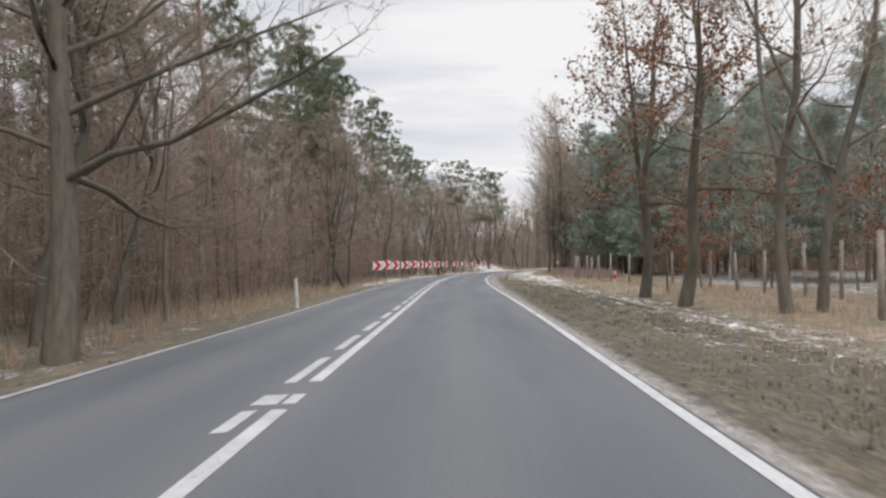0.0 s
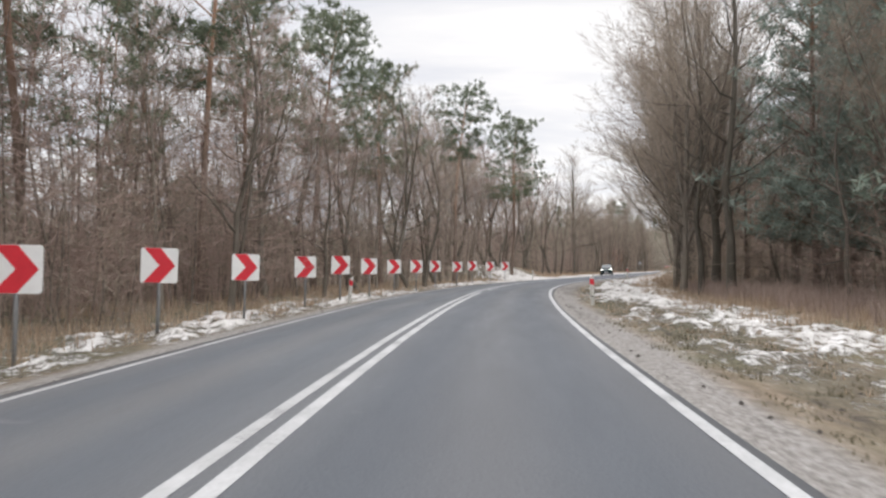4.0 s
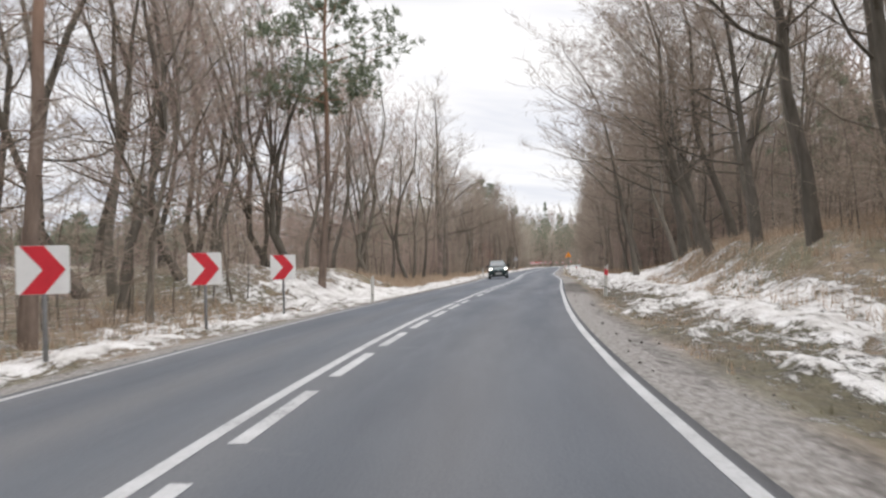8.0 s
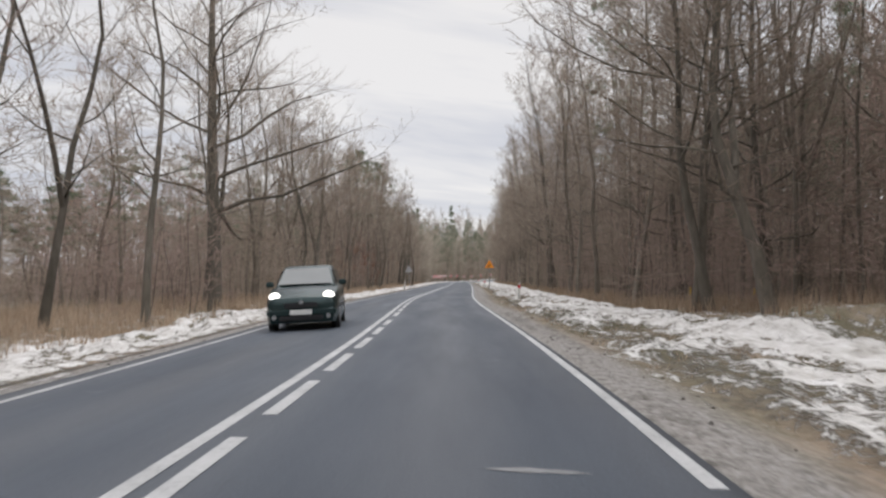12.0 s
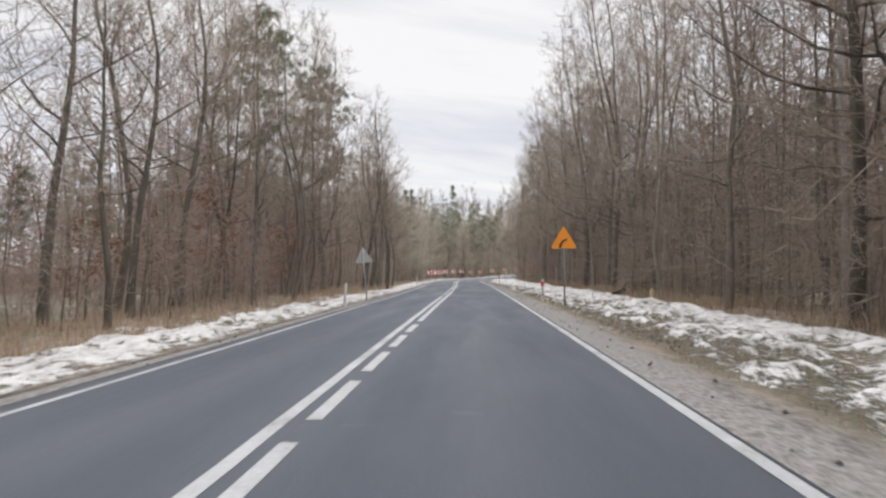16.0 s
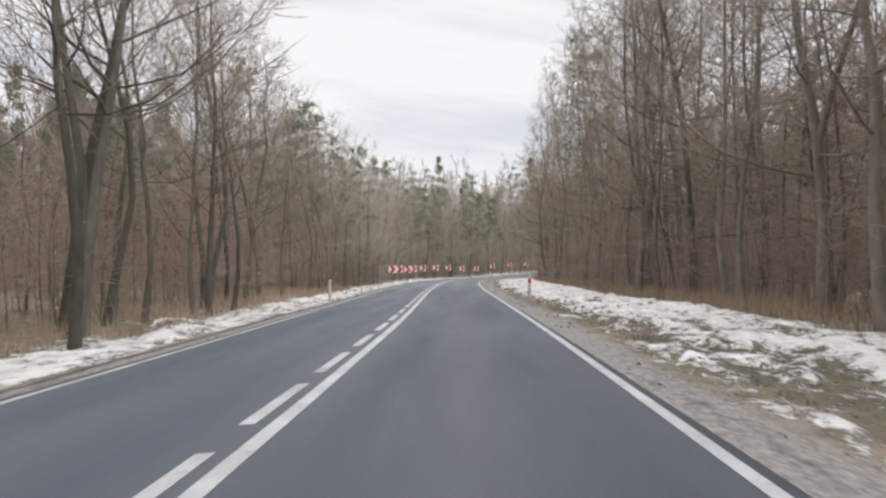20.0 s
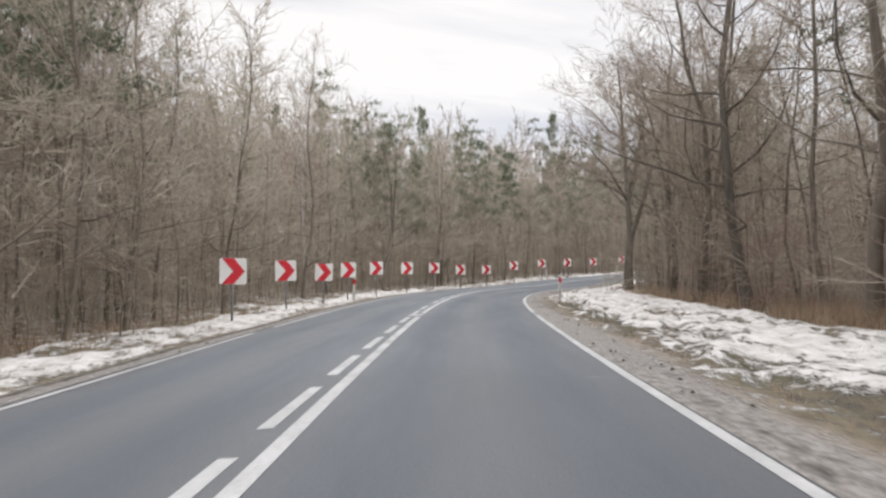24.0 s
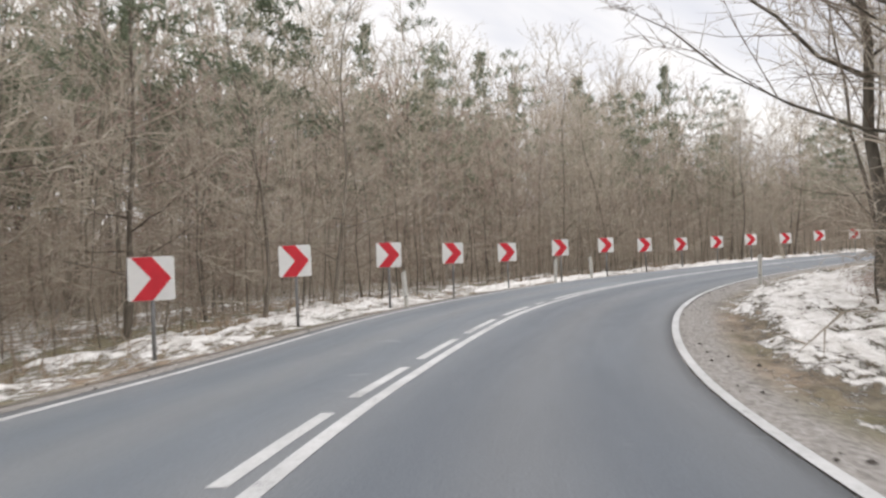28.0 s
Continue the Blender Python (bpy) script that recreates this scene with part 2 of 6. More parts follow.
def make_ground(name, along=False):
    """Dry grass, leaf litter, bare soil and grit, under a broken cover of old snow. The two coverages come with the mesh."""
    m, N, L, b = material(name, 0.95, 0.2)
    v = coords(N)
    if along:                                          # beside the road everything is drawn out along it
        mp = N.new("ShaderNodeMapping")
        mp.inputs["Scale"].default_value = (1.0, 0.45, 1.0)
        L.new(N.new("ShaderNodeUVMap").outputs[0], mp.inputs[0])
        v = mp.outputs[0]
    big = noise_node(N, L, v, 0.45, 5, 0.6)
    mid = noise_node(N, L, v, 2.6, 5, 0.65)
    fine = noise_node(N, L, v, 14.0, 4, 0.7)
    speck = noise_node(N, L, v, 42.0, 2, 0.6)
    clump = noise_node(N, L, v, 6.0, 4, 0.6)
    straw = ramp_node(N, L, mid, [(0.25, (0.095, 0.073, 0.053)), (0.5, (0.245, 0.190, 0.138)), (0.75, (0.40, 0.325, 0.245))])
    green = ramp_node(N, L, fine, [(0.3, (0.085, 0.082, 0.048)), (0.7, (0.190, 0.178, 0.112))])
    col = mix_node(N, L, ramp_node(N, L, big, [(0.42, (0, 0, 0)), (0.62, (0.8, 0.8, 0.8))]), straw, green)
    grit_col = ramp_node(N, L, fine, [(0.28, (0.125, 0.115, 0.104)), (0.5, (0.255, 0.238, 0.220)), (0.75, (0.39, 0.37, 0.347))])
    turf_at = N.new("ShaderNodeAttribute")
    turf_at.attribute_name = "turf"
    tf = math_node(N, L, "MULTIPLY", turf_at.outputs["Fac"], ramp_node(N, L, clump, [(0.30, (0.5, 0.5, 0.5)), (0.55, (1, 1, 1))]))
    col = mix_node(N, L, tf, col, ramp_node(N, L, fine, [(0.3, (0.048, 0.044, 0.032)), (0.7, (0.135, 0.122, 0.088))]))
    grit_at = N.new("ShaderNodeAttribute")
    grit_at.attribute_name = "grit"
    gf = math_node(N, L, "ADD", grit_at.outputs["Fac"], math_node(N, L, "MULTIPLY", math_node(N, L, "SUBTRACT", mid, 0.5), 0.8), True)
    col = mix_node(N, L, gf, col, grit_col)
    mud_at = N.new("ShaderNodeAttribute")
    mud_at.attribute_name = "mud"
    mf = math_node(N, L, "ADD", mud_at.outputs["Fac"], math_node(N, L, "MULTIPLY", math_node(N, L, "SUBTRACT", clump, 0.56), 3.2), True)
    col = mix_node(N, L, mf, col, ramp_node(N, L, mid, [(0.3, (0.050, 0.044, 0.039)), (0.7, (0.115, 0.102, 0.088))]))
    snow_at = N.new("ShaderNodeAttribute")
    snow_at.attribute_name = "snow"
    sf = math_node(N, L, "ADD", snow_at.outputs["Fac"], math_node(N, L, "MULTIPLY", math_node(N, L, "SUBTRACT", mid, 0.5), 1.1))
    sf = math_node(N, L, "ADD", sf, math_node(N, L, "MULTIPLY", math_node(N, L, "SUBTRACT", fine, 0.5), 1.0))
    sf = math_node(N, L, "ADD", sf, math_node(N, L, "MULTIPLY", math_node(N, L, "SUBTRACT", clump, 0.5), 1.7))
    sf = math_node(N, L, "ADD", sf, math_node(N, L, "MULTIPLY", math_node(N, L, "SUBTRACT", speck, 0.5), 1.0))
    sf = math_node(N, L, "SUBTRACT", sf, math_node(N, L, "MULTIPLY", grit_at.outputs["Fac"], 0.30))
    mr = N.new("ShaderNodeMapRange")
    mr.inputs["From Min"].default_value, mr.inputs["From Max"].default_value = 0.38, 0.62
    L.new(sf, mr.inputs["Value"])
    snow_col = ramp_node(N, L, mid, [(0.28, (0.33, 0.308, 0.275)), (0.5, (0.57, 0.55, 0.52)), (0.75, (0.74, 0.728, 0.71))])
    L.new(mix_node(N, L, mr.outputs[0], col, snow_col), b.inputs["Base Color"])
    hgt = math_node(N, L, "ADD", math_node(N, L, "ADD", math_node(N, L, "MULTIPLY", fine, 0.5), math_node(N, L, "MULTIPLY", clump, 0.9)), math_node(N, L, "MULTIPLY", mr.outputs[0], 0.6))
    bump_node(N, L, b, hgt, 1.0, 0.07)
    return m


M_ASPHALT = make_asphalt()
M_GROUND = make_ground("winter_ground")
M_VERGE = make_ground("winter_verge", True)
M_PAINT, _n, _l, _b = material("road_paint", 0.6, 0.3)
_v = coords(_n)
_w = math_node(_n, _l, "ADD", math_node(_n, _l, "MULTIPLY", noise_node(_n, _l, _v, 1.3, 4), 0.55), math_node(_n, _l, "MULTIPLY", noise_node(_n, _l, _v, 22.0, 4, 0.7), 0.45))
_l.new(ramp_node(_n, _l, _w, [(0.33, (0.17, 0.17, 0.17)), (0.43, (0.36, 0.36, 0.355)), (0.62, (0.49, 0.49, 0.485))]), _b.inputs["Base Color"])
M_TAR = plain("tarred_asphalt", (0.097, 0.103, 0.112), 0.65, 0.22, 5.0, bump=0.2)
M_SCUFF = plain("pale_scrape", (0.20, 0.20, 0.20), 0.8, 0.3, 9.0)
M_WHITE = plain("sign_white", (0.74, 0.74, 0.72), 0.4, 0.07, 4.0)
M_RED = plain("sign_red", (0.60, 0.030, 0.045), 0.4, 0.10, 5.0)
M_ORANGE = plain("sign_orange", (0.85, 0.30, 0.03), 0.4, 0.05, 5.0)
M_BLACK = plain("sign_black", (0.018, 0.018, 0.020), 0.5)
M_STEEL = plain("galvanised_steel", (0.34, 0.35, 0.36), 0.5, 0.18, 8.0, 0.6)
M_POLE = plain("grey_pole", (0.22, 0.22, 0.22), 0.6, 0.2, 8.0, 0.2)
M_BACK = plain("sign_back_grey", (0.40, 0.40, 0.40), 0.6, 0.12, 4.0, 0.0)
M_PLASTIC = plain("post_plastic", (0.55, 0.54, 0.50), 0.5, 0.16, 7.0)
M_WOOD = plain("fence_wood", (0.25, 0.222, 0.192), 0.9, 0.30, 7.0, bump=0.5)
M_CAR = plain("dark_green_paint", (0.020, 0.040, 0.040), 0.22, 0.08, 3.0, 0.35, 0.6)
M_TYRE = plain("tyre_rubber", (0.018, 0.018, 0.018), 0.85, 0.2, 9.0)
M_CAR_GLASS = plain("dark_car_glass", (0.06, 0.07, 0.075), 0.06, 0.05, 2.0, 0.0, 0.8)
M_RIM = plain("alloy_rim", (0.42, 0.43, 0.44), 0.35, 0.1, 9.0, 0.8)
M_PLATE = plain("pale_plate", (0.62, 0.62, 0.60), 0.4, 0.05)
M_SNOW = plain("settled_snow", (0.80, 0.81, 0.83), 0.8, 0.05, 3.0, bump=0.4)
M_GREEN = plain("green_boards", (0.045, 0.16, 0.095), 0.7, 0.2, 6.0)
M_YELLOW = plain("yellow_marker", (0.62, 0.42, 0.05), 0.6, 0.15, 6.0)
M_CUTWOOD = plain("pale_cut_wood", (0.42, 0.34, 0.20), 0.9, 0.2, 8.0, bump=0.3)
M_DEADWOOD = plain("wet_dead_wood", (0.045, 0.038, 0.032), 0.8, 0.3, 7.0, bump=0.6)
M_WIRE = plain("fence_wire", (0.20, 0.19, 0.18), 0.5, 0.1, 9.0, 0.5)
M_STONE = plain("dark_clod", (0.06, 0.052, 0.045), 0.95, 0.3, 12.0, bump=0.5)
M_LAMP, _n, _l, _b = material("lit_headlight", 0.2, 0.5)
_b.inputs["Base Color"].default_value = (0.8, 0.8, 0.78, 1)
_b.inputs["Emission Color"].default_value = (1.0, 0.95, 0.85, 1)
_b.inputs["Emission Strength"].default_value = 3.0
M_STRAW = leafy("dry_grass", (0.27, 0.198, 0.140), (0.58, 0.455, 0.338))
M_BRUSH = leafy("dead_stalks", (0.25, 0.185, 0.155), (0.46, 0.365, 0.315))
M_TURF = leafy("winter_turf", (0.080, 0.074, 0.045), (0.205, 0.180, 0.118))
M_OAK = bark("oak_bark", (0.074, 0.064, 0.056), (0.210, 0.180, 0.156), 6.0, (0.126, 0.122, 0.086))
M_ALDER = bark("alder_bark", (0.101, 0.085, 0.074), (0.270, 0.230, 0.196), 7.0, (0.155, 0.144, 0.101))
M_PINE = bark("pine_bark", (0.13, 0.098, 0.080), (0.28, 0.215, 0.175), 6.0, None, (0.40, 0.25, 0.175))
M_BIRCH = bark("birch_bark", (0.20, 0.185, 0.17), (0.60, 0.575, 0.53), 4.0)
M_TWIG = leafy("bare_twigs", (0.283, 0.234, 0.189), (0.416, 0.351, 0.286))
# paler twigs for the second bend: haze and lifted shade put into the colour
M_TWIG_HAZE = leafy("haze_paled_twigs", (0.403, 0.359, 0.295), (0.549, 0.490, 0.409))
M_TWIG_DARK = leafy("dark_twigs", (0.213, 0.172, 0.139), (0.356, 0.293, 0.238))
M_TWIG_RED = leafy("reddish_twigs", (0.310, 0.233, 0.200), (0.441, 0.341, 0.296))
M_NEEDLE = leafy("pine_needles", (0.105, 0.128, 0.090), (0.265, 0.295, 0.205))
M_NEEDLE_DUSK = leafy("young_pine_needles", (0.168, 0.213, 0.174), (0.403, 0.470, 0.392))
M_NEEDLE_BLUE = leafy("spruce_needles", (0.174, 0.215, 0.185), (0.420, 0.482, 0.420))
M_LEAF = leafy("brown_leaves", (0.12, 0.050, 0.028), (0.34, 0.165, 0.09))


# ---- the line of the road: curvature every 12 m, from which place and heading follow ----
BENDS = [-0.00334, -0.00148, 0.00038, 0.00048, -0.0016, -0.00267, -0.00273, -0.00481, -0.00838, -0.00678, -0.00254,
         -0.00098, 0.00096, 0.00267, -0.00028, -0.00313, -0.00133, 0.00066, 8e-05, -0.00014, 0.00055, 0.0011,
         0.00017, -0.00123, -0.0016, -0.00219, -0.00749, -0.0155, -0.01934, -0.02357, -0.0205, -0.0082,
         -0.0115, -0.0120, -0.008]
S_MIN, S_MAX, STEP = -36.0, 396.0, 0.5
AXIS_S = np.arange(S_MIN, S_MAX + 0.01, STEP)
BEND = np.interp(AXIS_S, np.arange(len(BENDS)) * 12.0 - 12.0, BENDS)
I0 = int(round(-S_MIN / STEP))
HEAD = np.concatenate([[0], np.cumsum((BEND[1:] + BEND[:-1]) / 2 * STEP)])
HEAD = HEAD - HEAD[I0] - 0.01862
MIDH = (HEAD[1:] + HEAD[:-1]) / 2
AX = np.concatenate([[0], np.cumsum(-np.sin(MIDH) * STEP)])
AY = np.concatenate([[0], np.cumsum(np.cos(MIDH) * STEP)])
AX, AY = AX - AX[I0] - 1.5636, AY - AY[I0]
LEFT_EDGE, RIGHT_EDGE = -3.56, 3.42


def vnoise(x, y, seed=0):
    """Smooth value noise, 0 to 1, for arrays."""
    x, y = np.asarray(x, float), np.asarray(y, float)
    xi, yi = np.floor(x).astype(np.int64), np.floor(y).astype(np.int64)
    fx, fy = x - xi, y - yi
    fx, fy = fx * fx * (3 - 2 * fx), fy * fy * (3 - 2 * fy)

    def h(a, b):
        n = (a * 374761393 + b * 668265263 + seed * 974711) & 0x7FFFFFFF
        n = ((n ^ (n >> 13)) * 1274126177) & 0x7FFFFFFF
        return ((n ^ (n >> 16)) & 0xFFFF) / 65535.0

    return (h(xi, yi) * (1 - fx) + h(xi + 1, yi) * fx) * (1 - fy) + (h(xi, yi + 1) * (1 - fx) + h(xi + 1, yi + 1) * fx) * fy


def fbm(x, y, seed=0):
    return 0.55 * vnoise(x, y, seed) + 0.28 * vnoise(x * 2.1, y * 2.1, seed + 1) + 0.17 * vnoise(x * 4.3, y * 4.3, seed + 2)


def smooth(x, a, b):
    t = np.clip((np.asarray(x, float) - a) / (b - a), 0, 1)
    return t * t * (3 - 2 * t)


def plan(s, u):
    """Plan place of the point s metres along the road and u metres to its right."""
    s = np.asarray(s, float)
    x, y, h = np.interp(s, AXIS_S, AX), np.interp(s, AXIS_S, AY), np.interp(s, AXIS_S, HEAD)
    return x + u * np.cos(h), y + u * np.sin(h)


def heading(s):
    return float(np.interp(s, AXIS_S, HEAD))


def locate(x, y):
    """Nearest s and signed u of plan points."""
    x, y = np.ravel(x).astype(float), np.ravel(y).astype(float)
    so, uo = np.empty_like(x), np.empty_like(x)
    for a in range(0, len(x), 4000):
        d = (x[a:a + 4000, None] - AX) ** 2 + (y[a:a + 4000, None] - AY) ** 2
        j = d.argmin(1)
        h = HEAD[j]
        qx, qy = x[a:a + 4000] - AX[j], y[a:a + 4000] - AY[j]
        so[a:a + 4000] = AXIS_S[j] - qx * np.sin(h) + qy * np.cos(h)
        r = np.sqrt(d[np.arange(len(j)), j])
        uo[a:a + 4000] = np.where(qx * np.cos(h) + qy * np.sin(h) >= 0, r, -r)
    return so, uo


def road_z(s, u):
    """The road's crown: the right lane level, the left one falling away, less so in the last bend, where the road also climbs."""
    s, u = np.asarray(s, float), np.asarray(u, float)
    fall = np.interp(s, [-40, 280, 318, 345, 400], [-0.20, -0.20, -0.06, 0.04, 0.04])
    tip = 0.03 * smooth(s, 292, 316)
    return tip * (1.5 - np.maximum(u, 0)) * (u > -0.0) + 0.045 * smooth(s, 292, 316) * (u <= 0) + 0.036 * np.maximum(0, s - 326) * smooth(s, 322, 334) + np.where(u < 0, fall * np.abs(u) / 3.25, -0.012 * np.maximum(0, u - 3.0))


def ground_z(s, u):
    """Verges, ditches and banks beside the road, and the forest floor."""
    s, u = np.asarray(s, float), np.asarray(u, float)
    edge = np.clip(u, LEFT_EDGE, RIGHT_EDGE)
    z = road_z(s, edge) - 0.025
    a = np.abs(u)
    far = np.maximum(0, a - 3.45)
    z = z - 0.10 * smooth(far, 0.1, 1.6) + 0.14 * smooth(far, 3.2, 7.0)
    rough = smooth(far, 0.3, 2.5)
    z = z + rough * 0.16 * (fbm(s * 0.35, u * 0.5, 11) - 0.5) + smooth(far, 6, 20) * 0.7 * (fbm(s * 0.05, u * 0.06, 5) - 0.5)
    # a worn step along the clearing
    z = z - 0.13 * smooth(s, -8, 4) * (1 - smooth(s, 44, 62)) * smooth(u + 0.5 * (vnoise(s * 0.3, s * 0, 17) - 0.5), 6.8, 7.0)
    # the sandy bank on the right before the forest track, and a lower one across the road
    z = z + 0.20 * smooth(s, 88, 105) * (1 - smooth(s, 134, 146)) * smooth(u, 5.6, 7.5)
    bank = smooth(s, 99, 112) * (1 - smooth(s, 126, 142)) * (0.7 * smooth(u, 7.7, 11.0) + 0.3 * smooth(u, 10.5, 16))
    z = z + bank * (2.6 + 0.7 * (fbm(s * 0.3, u * 0.3, 8) - 0.5))
    bank = smooth(s, 82, 94) * (1 - smooth(s, 100, 126)) * smooth(u, 7.5, 14)
    z = z + 0.5 * bank
    bank = smooth(s, 104, 116) * (1 - smooth(s, 124, 138)) * smooth(-u, 5.6, 9.4)
    z = z + bank * (1.25 + 0.6 * (fbm(s * 0.4, u * 0.4, 9) - 0.5))
    z = z + smooth(s, 130, 138) * (1 - smooth(s, 150, 160)) * (0.45 * smooth(u, 9, 14) + 0.5 * smooth(u, 7.5, 10) * smooth(fbm(s * 0.25, u * 0.3, 13), 0.42, 0.62))
    return z


def snow_cover(s, u):
    s, u = np.asarray(s, float), np.asarray(u, float)
    right = np.interp(s, [-40, 30, 46, 62, 80, 110, 400], [0.14, 0.15, 0.22, 0.38, 0.50, 0.60, 0.62])
    left = np.interp(s, [-40, 36, 56, 100, 112, 150, 280, 300, 400], [0.10, 0.14, 0.36, 0.44, 0.55, 0.56, 0.56, 0.56, 0.62])
    # away from the road: a white belt beside the ditch, straw below the trees
    beltr = np.interp(u, [3.6, 4.6, 5.6, 6.6, 7.4, 8.6, 9.4, 16, 30], [-0.28, -0.22, -0.02, 0.14, 0.24, 0.16, -0.30, -0.28, -0.15])
    beltr = beltr + np.where((s < 60) & (u > 13), 0.55 * smooth(u, 13, 17) * (1 - smooth(s, 50, 60)), 0)
    beltl = np.interp(-u, [3.6, 4.3, 5.0, 6.0, 7.2, 12, 30], [-0.12, -0.02, 0.17, 0.08, -0.30, -0.28, -0.2])
    beltl = beltl + np.where(s > 285, 0.18 * smooth(-u, 5.5, 8), 0)
    # the snowed-over forest track on the right
    track = smooth(s, 122, 130) * (1 - smooth(s, 140, 149)) * smooth(u, 4.1, 5.2)
    left_track = smooth(s, 113, 117) * (1 - smooth(s, 124, 128)) * smooth(-u, 3.8, 4.4) * (1 - smooth(-u, 7.5, 9.5))
    beltr = beltr - 0.13 * smooth(s, 150, 160) * (1 - smooth(s, 222, 236)) * (1 - smooth(u, 7.2, 8.2))
    beltr = beltr + 0.16 * smooth(s, 300, 312) * smooth(u, 4.3, 5.0) * (1 - smooth(u, 6.4, 7.4))
    c = np.where(u > 0, right + beltr, left + beltl) + 0.26 * track + 0.45 * left_track
    ruts = (fbm(s * 0.16, u * 2.0, 23) - 0.5) * 0.9 * (1 - smooth(np.abs(u), 7.5, 9.5))
    on_bank = smooth(s, 94, 106) * (1 - smooth(s, 124, 134)) * smooth(u, 7, 9)
    c = c - on_bank * (0.02 + 0.9 * (fbm(s * 0.5, u * 0.6, 27) - 0.45))
    flat_mud = smooth(s, 84, 94) * (1 - smooth(s, 146, 156)) * smooth(u, 4.0, 5.0) * (1 - smooth(u, 6.4, 7.8))
    c = c - 0.16 * flat_mud
    mound = smooth(s, 98, 106) * (1 - smooth(s, 118, 126)) * smooth(-u, 4.6, 6) * (1 - smooth(-u, 9, 12))
    broken = smooth(np.abs(u), 3.9, 4.8) * (1 - smooth(np.abs(u), 7.6, 9.0)) * smooth(s, 30, 60)
    c = c + broken * (1.0 * (fbm(s * 0.6, u * 1.6, 29) - 0.5) + 0.40 * (vnoise(s * 1.5, u * 2.2, 28) - 0.5))
    return c + 0.15 * mound + 0.42 * (fbm(s * 0.22, u * 0.55, 21) - 0.5) + 0.6 * ruts


def grit_cover(s, u):
    a = np.abs(np.asarray(u, float))
    w = np.where(u > 0, 0.95, 0.75) * np.interp(s, [-40, 22, 34, 56, 400], [0.2, 0.24, 0.45, 1.0, 1.0]) * (0.7 + 0.7 * fbm(np.asarray(s) * 0.12, np.asarray(u) * 0.2, 31))
    return 1.15 * (1 - smooth(a - 3.45, 0.45 * w, 1.25 * w))


def mud_cover(s, u):
    """Dark churned soil in streaks along the gritty strip, broadest where the forest track meets the road."""
    s, u = np.asarray(s, float), np.asarray(u, float)
    streak = fbm(s * 0.13, u * 1.9, 51) + 0.3 * (vnoise(s * 0.8, u * 3.0, 52) - 0.5)
    wide = np.where(u > 0, 2.4 + 1.4 * smooth(s, 100, 118) * (1 - smooth(s, 140, 150)), 0.5)
    at = smooth(np.abs(u), 3.45, 3.6) * (1 - smooth(np.abs(u) - 3.4, wide * 0.6, wide))
    bare = smooth(s, 118, 126) * (1 - smooth(s, 138, 146)) * (u > 0)
    rim = 1.25 * np.exp(-((-u - 4.12 - 0.25 * (vnoise(s * 0.3, s * 0, 53) - 0.5)) / 0.12) ** 2) * smooth(s, 100, 140)
    wet = smooth(s, 116, 121) * (1 - smooth(s, 130, 134)) * (u > 0) * (1 - smooth(u + 0.6 * (fbm(s * 0.5, u * 0.3, 57) - 0.5), 4.2, 4.7))
    return rim + 0.9 * wet + 0.55 * at * smooth(streak + 0.10 * bare, 0.50, 0.66)


def to_mesh(name, verts, faces, mat, smooth_shade=False):
    me = bpy.data.meshes.new(name)
    me.from_pydata(verts, [], faces)
    me.materials.append(mat)
    if smooth_shade:
        me.polygons.foreach_set("use_smooth", [True] * len(me.polygons))
    me.update()
    return me


def add_attr(me, name, values):
    at = me.attributes.new(name, "FLOAT", "POINT")
    at.data.foreach_set("value", np.asarray(values, np.float32))


def grid_faces(n, m):
    i, j = np.meshgrid(np.arange(n - 1), np.arange(m - 1), indexing="ij")
    a = (i * m + j).ravel()
    return np.stack([a, a + m, a + m + 1, a + 1], 1).tolist()


def strip_sheet(name, s0, s1, ds, us, zf, mat, lift=0.0):
    """A sheet that follows the road between s0 and s1, across the given u values."""
    ss = np.arange(s0, s1 + ds * 0.5, ds)
    S, U = np.meshgrid(ss, np.asarray(us, float), indexing="ij")
    x, y = plan(S, U)
    z = zf(S, U) + lift
    me = to_mesh(name, np.stack([x.ravel(), y.ravel(), z.ravel()], 1).tolist(), grid_faces(*S.shape), mat, True)
    uv = me.uv_layers.new(name="UVMap")
    idx = np.empty(len(me.loops), np.int64)
    me.loops.foreach_get("vertex_index", idx)
    uv.data.foreach_set("uv", np.stack([U.ravel()[idx], S.ravel()[idx]], 1).ravel().astype(np.float32))
    return me, S.ravel(), U.ravel()


# ---- ground: one sheet to the horizon, lowered beneath the verges and the road ----
def spread(lo, hi, step, reach):
    mid = list(np.arange(lo, hi + 0.1, step))
    out, d, p = [], step, 0.0
    while p < reach:
        d *= 1.45
        p += d
        out.append(p)
    return np.array([lo - q for q in reversed(out)] + mid + [hi + q for q in out])


gx, gy = spread(-70, 190, 2.0, 1800), spread(-50, 330, 2.0, 1800)
GX, GY = np.meshgrid(gx, gy, indexing="ij")
gs, gu = locate(GX, GY)
gz = ground_z(gs, gu) - 0.9 * (1 - smooth(np.abs(gu), 8.6, 11.0))
gz = gz + (0.1 - gz) * smooth(np.abs(gu), 26, 58)
gme = to_mesh("ground", np.stack([GX.ravel(), GY.ravel(), gz], 1).tolist(), grid_faces(*GX.shape), M_GROUND, True)
add_attr(gme, "snow", np.clip(snow_cover(gs, gu), 0, 1.2))
add_attr(gme, "grit", np.zeros(len(gz)))
tagged(new("ground", gme), "forest floor of dry grass and leaf litter with thin snow", "ground", kind="structure")

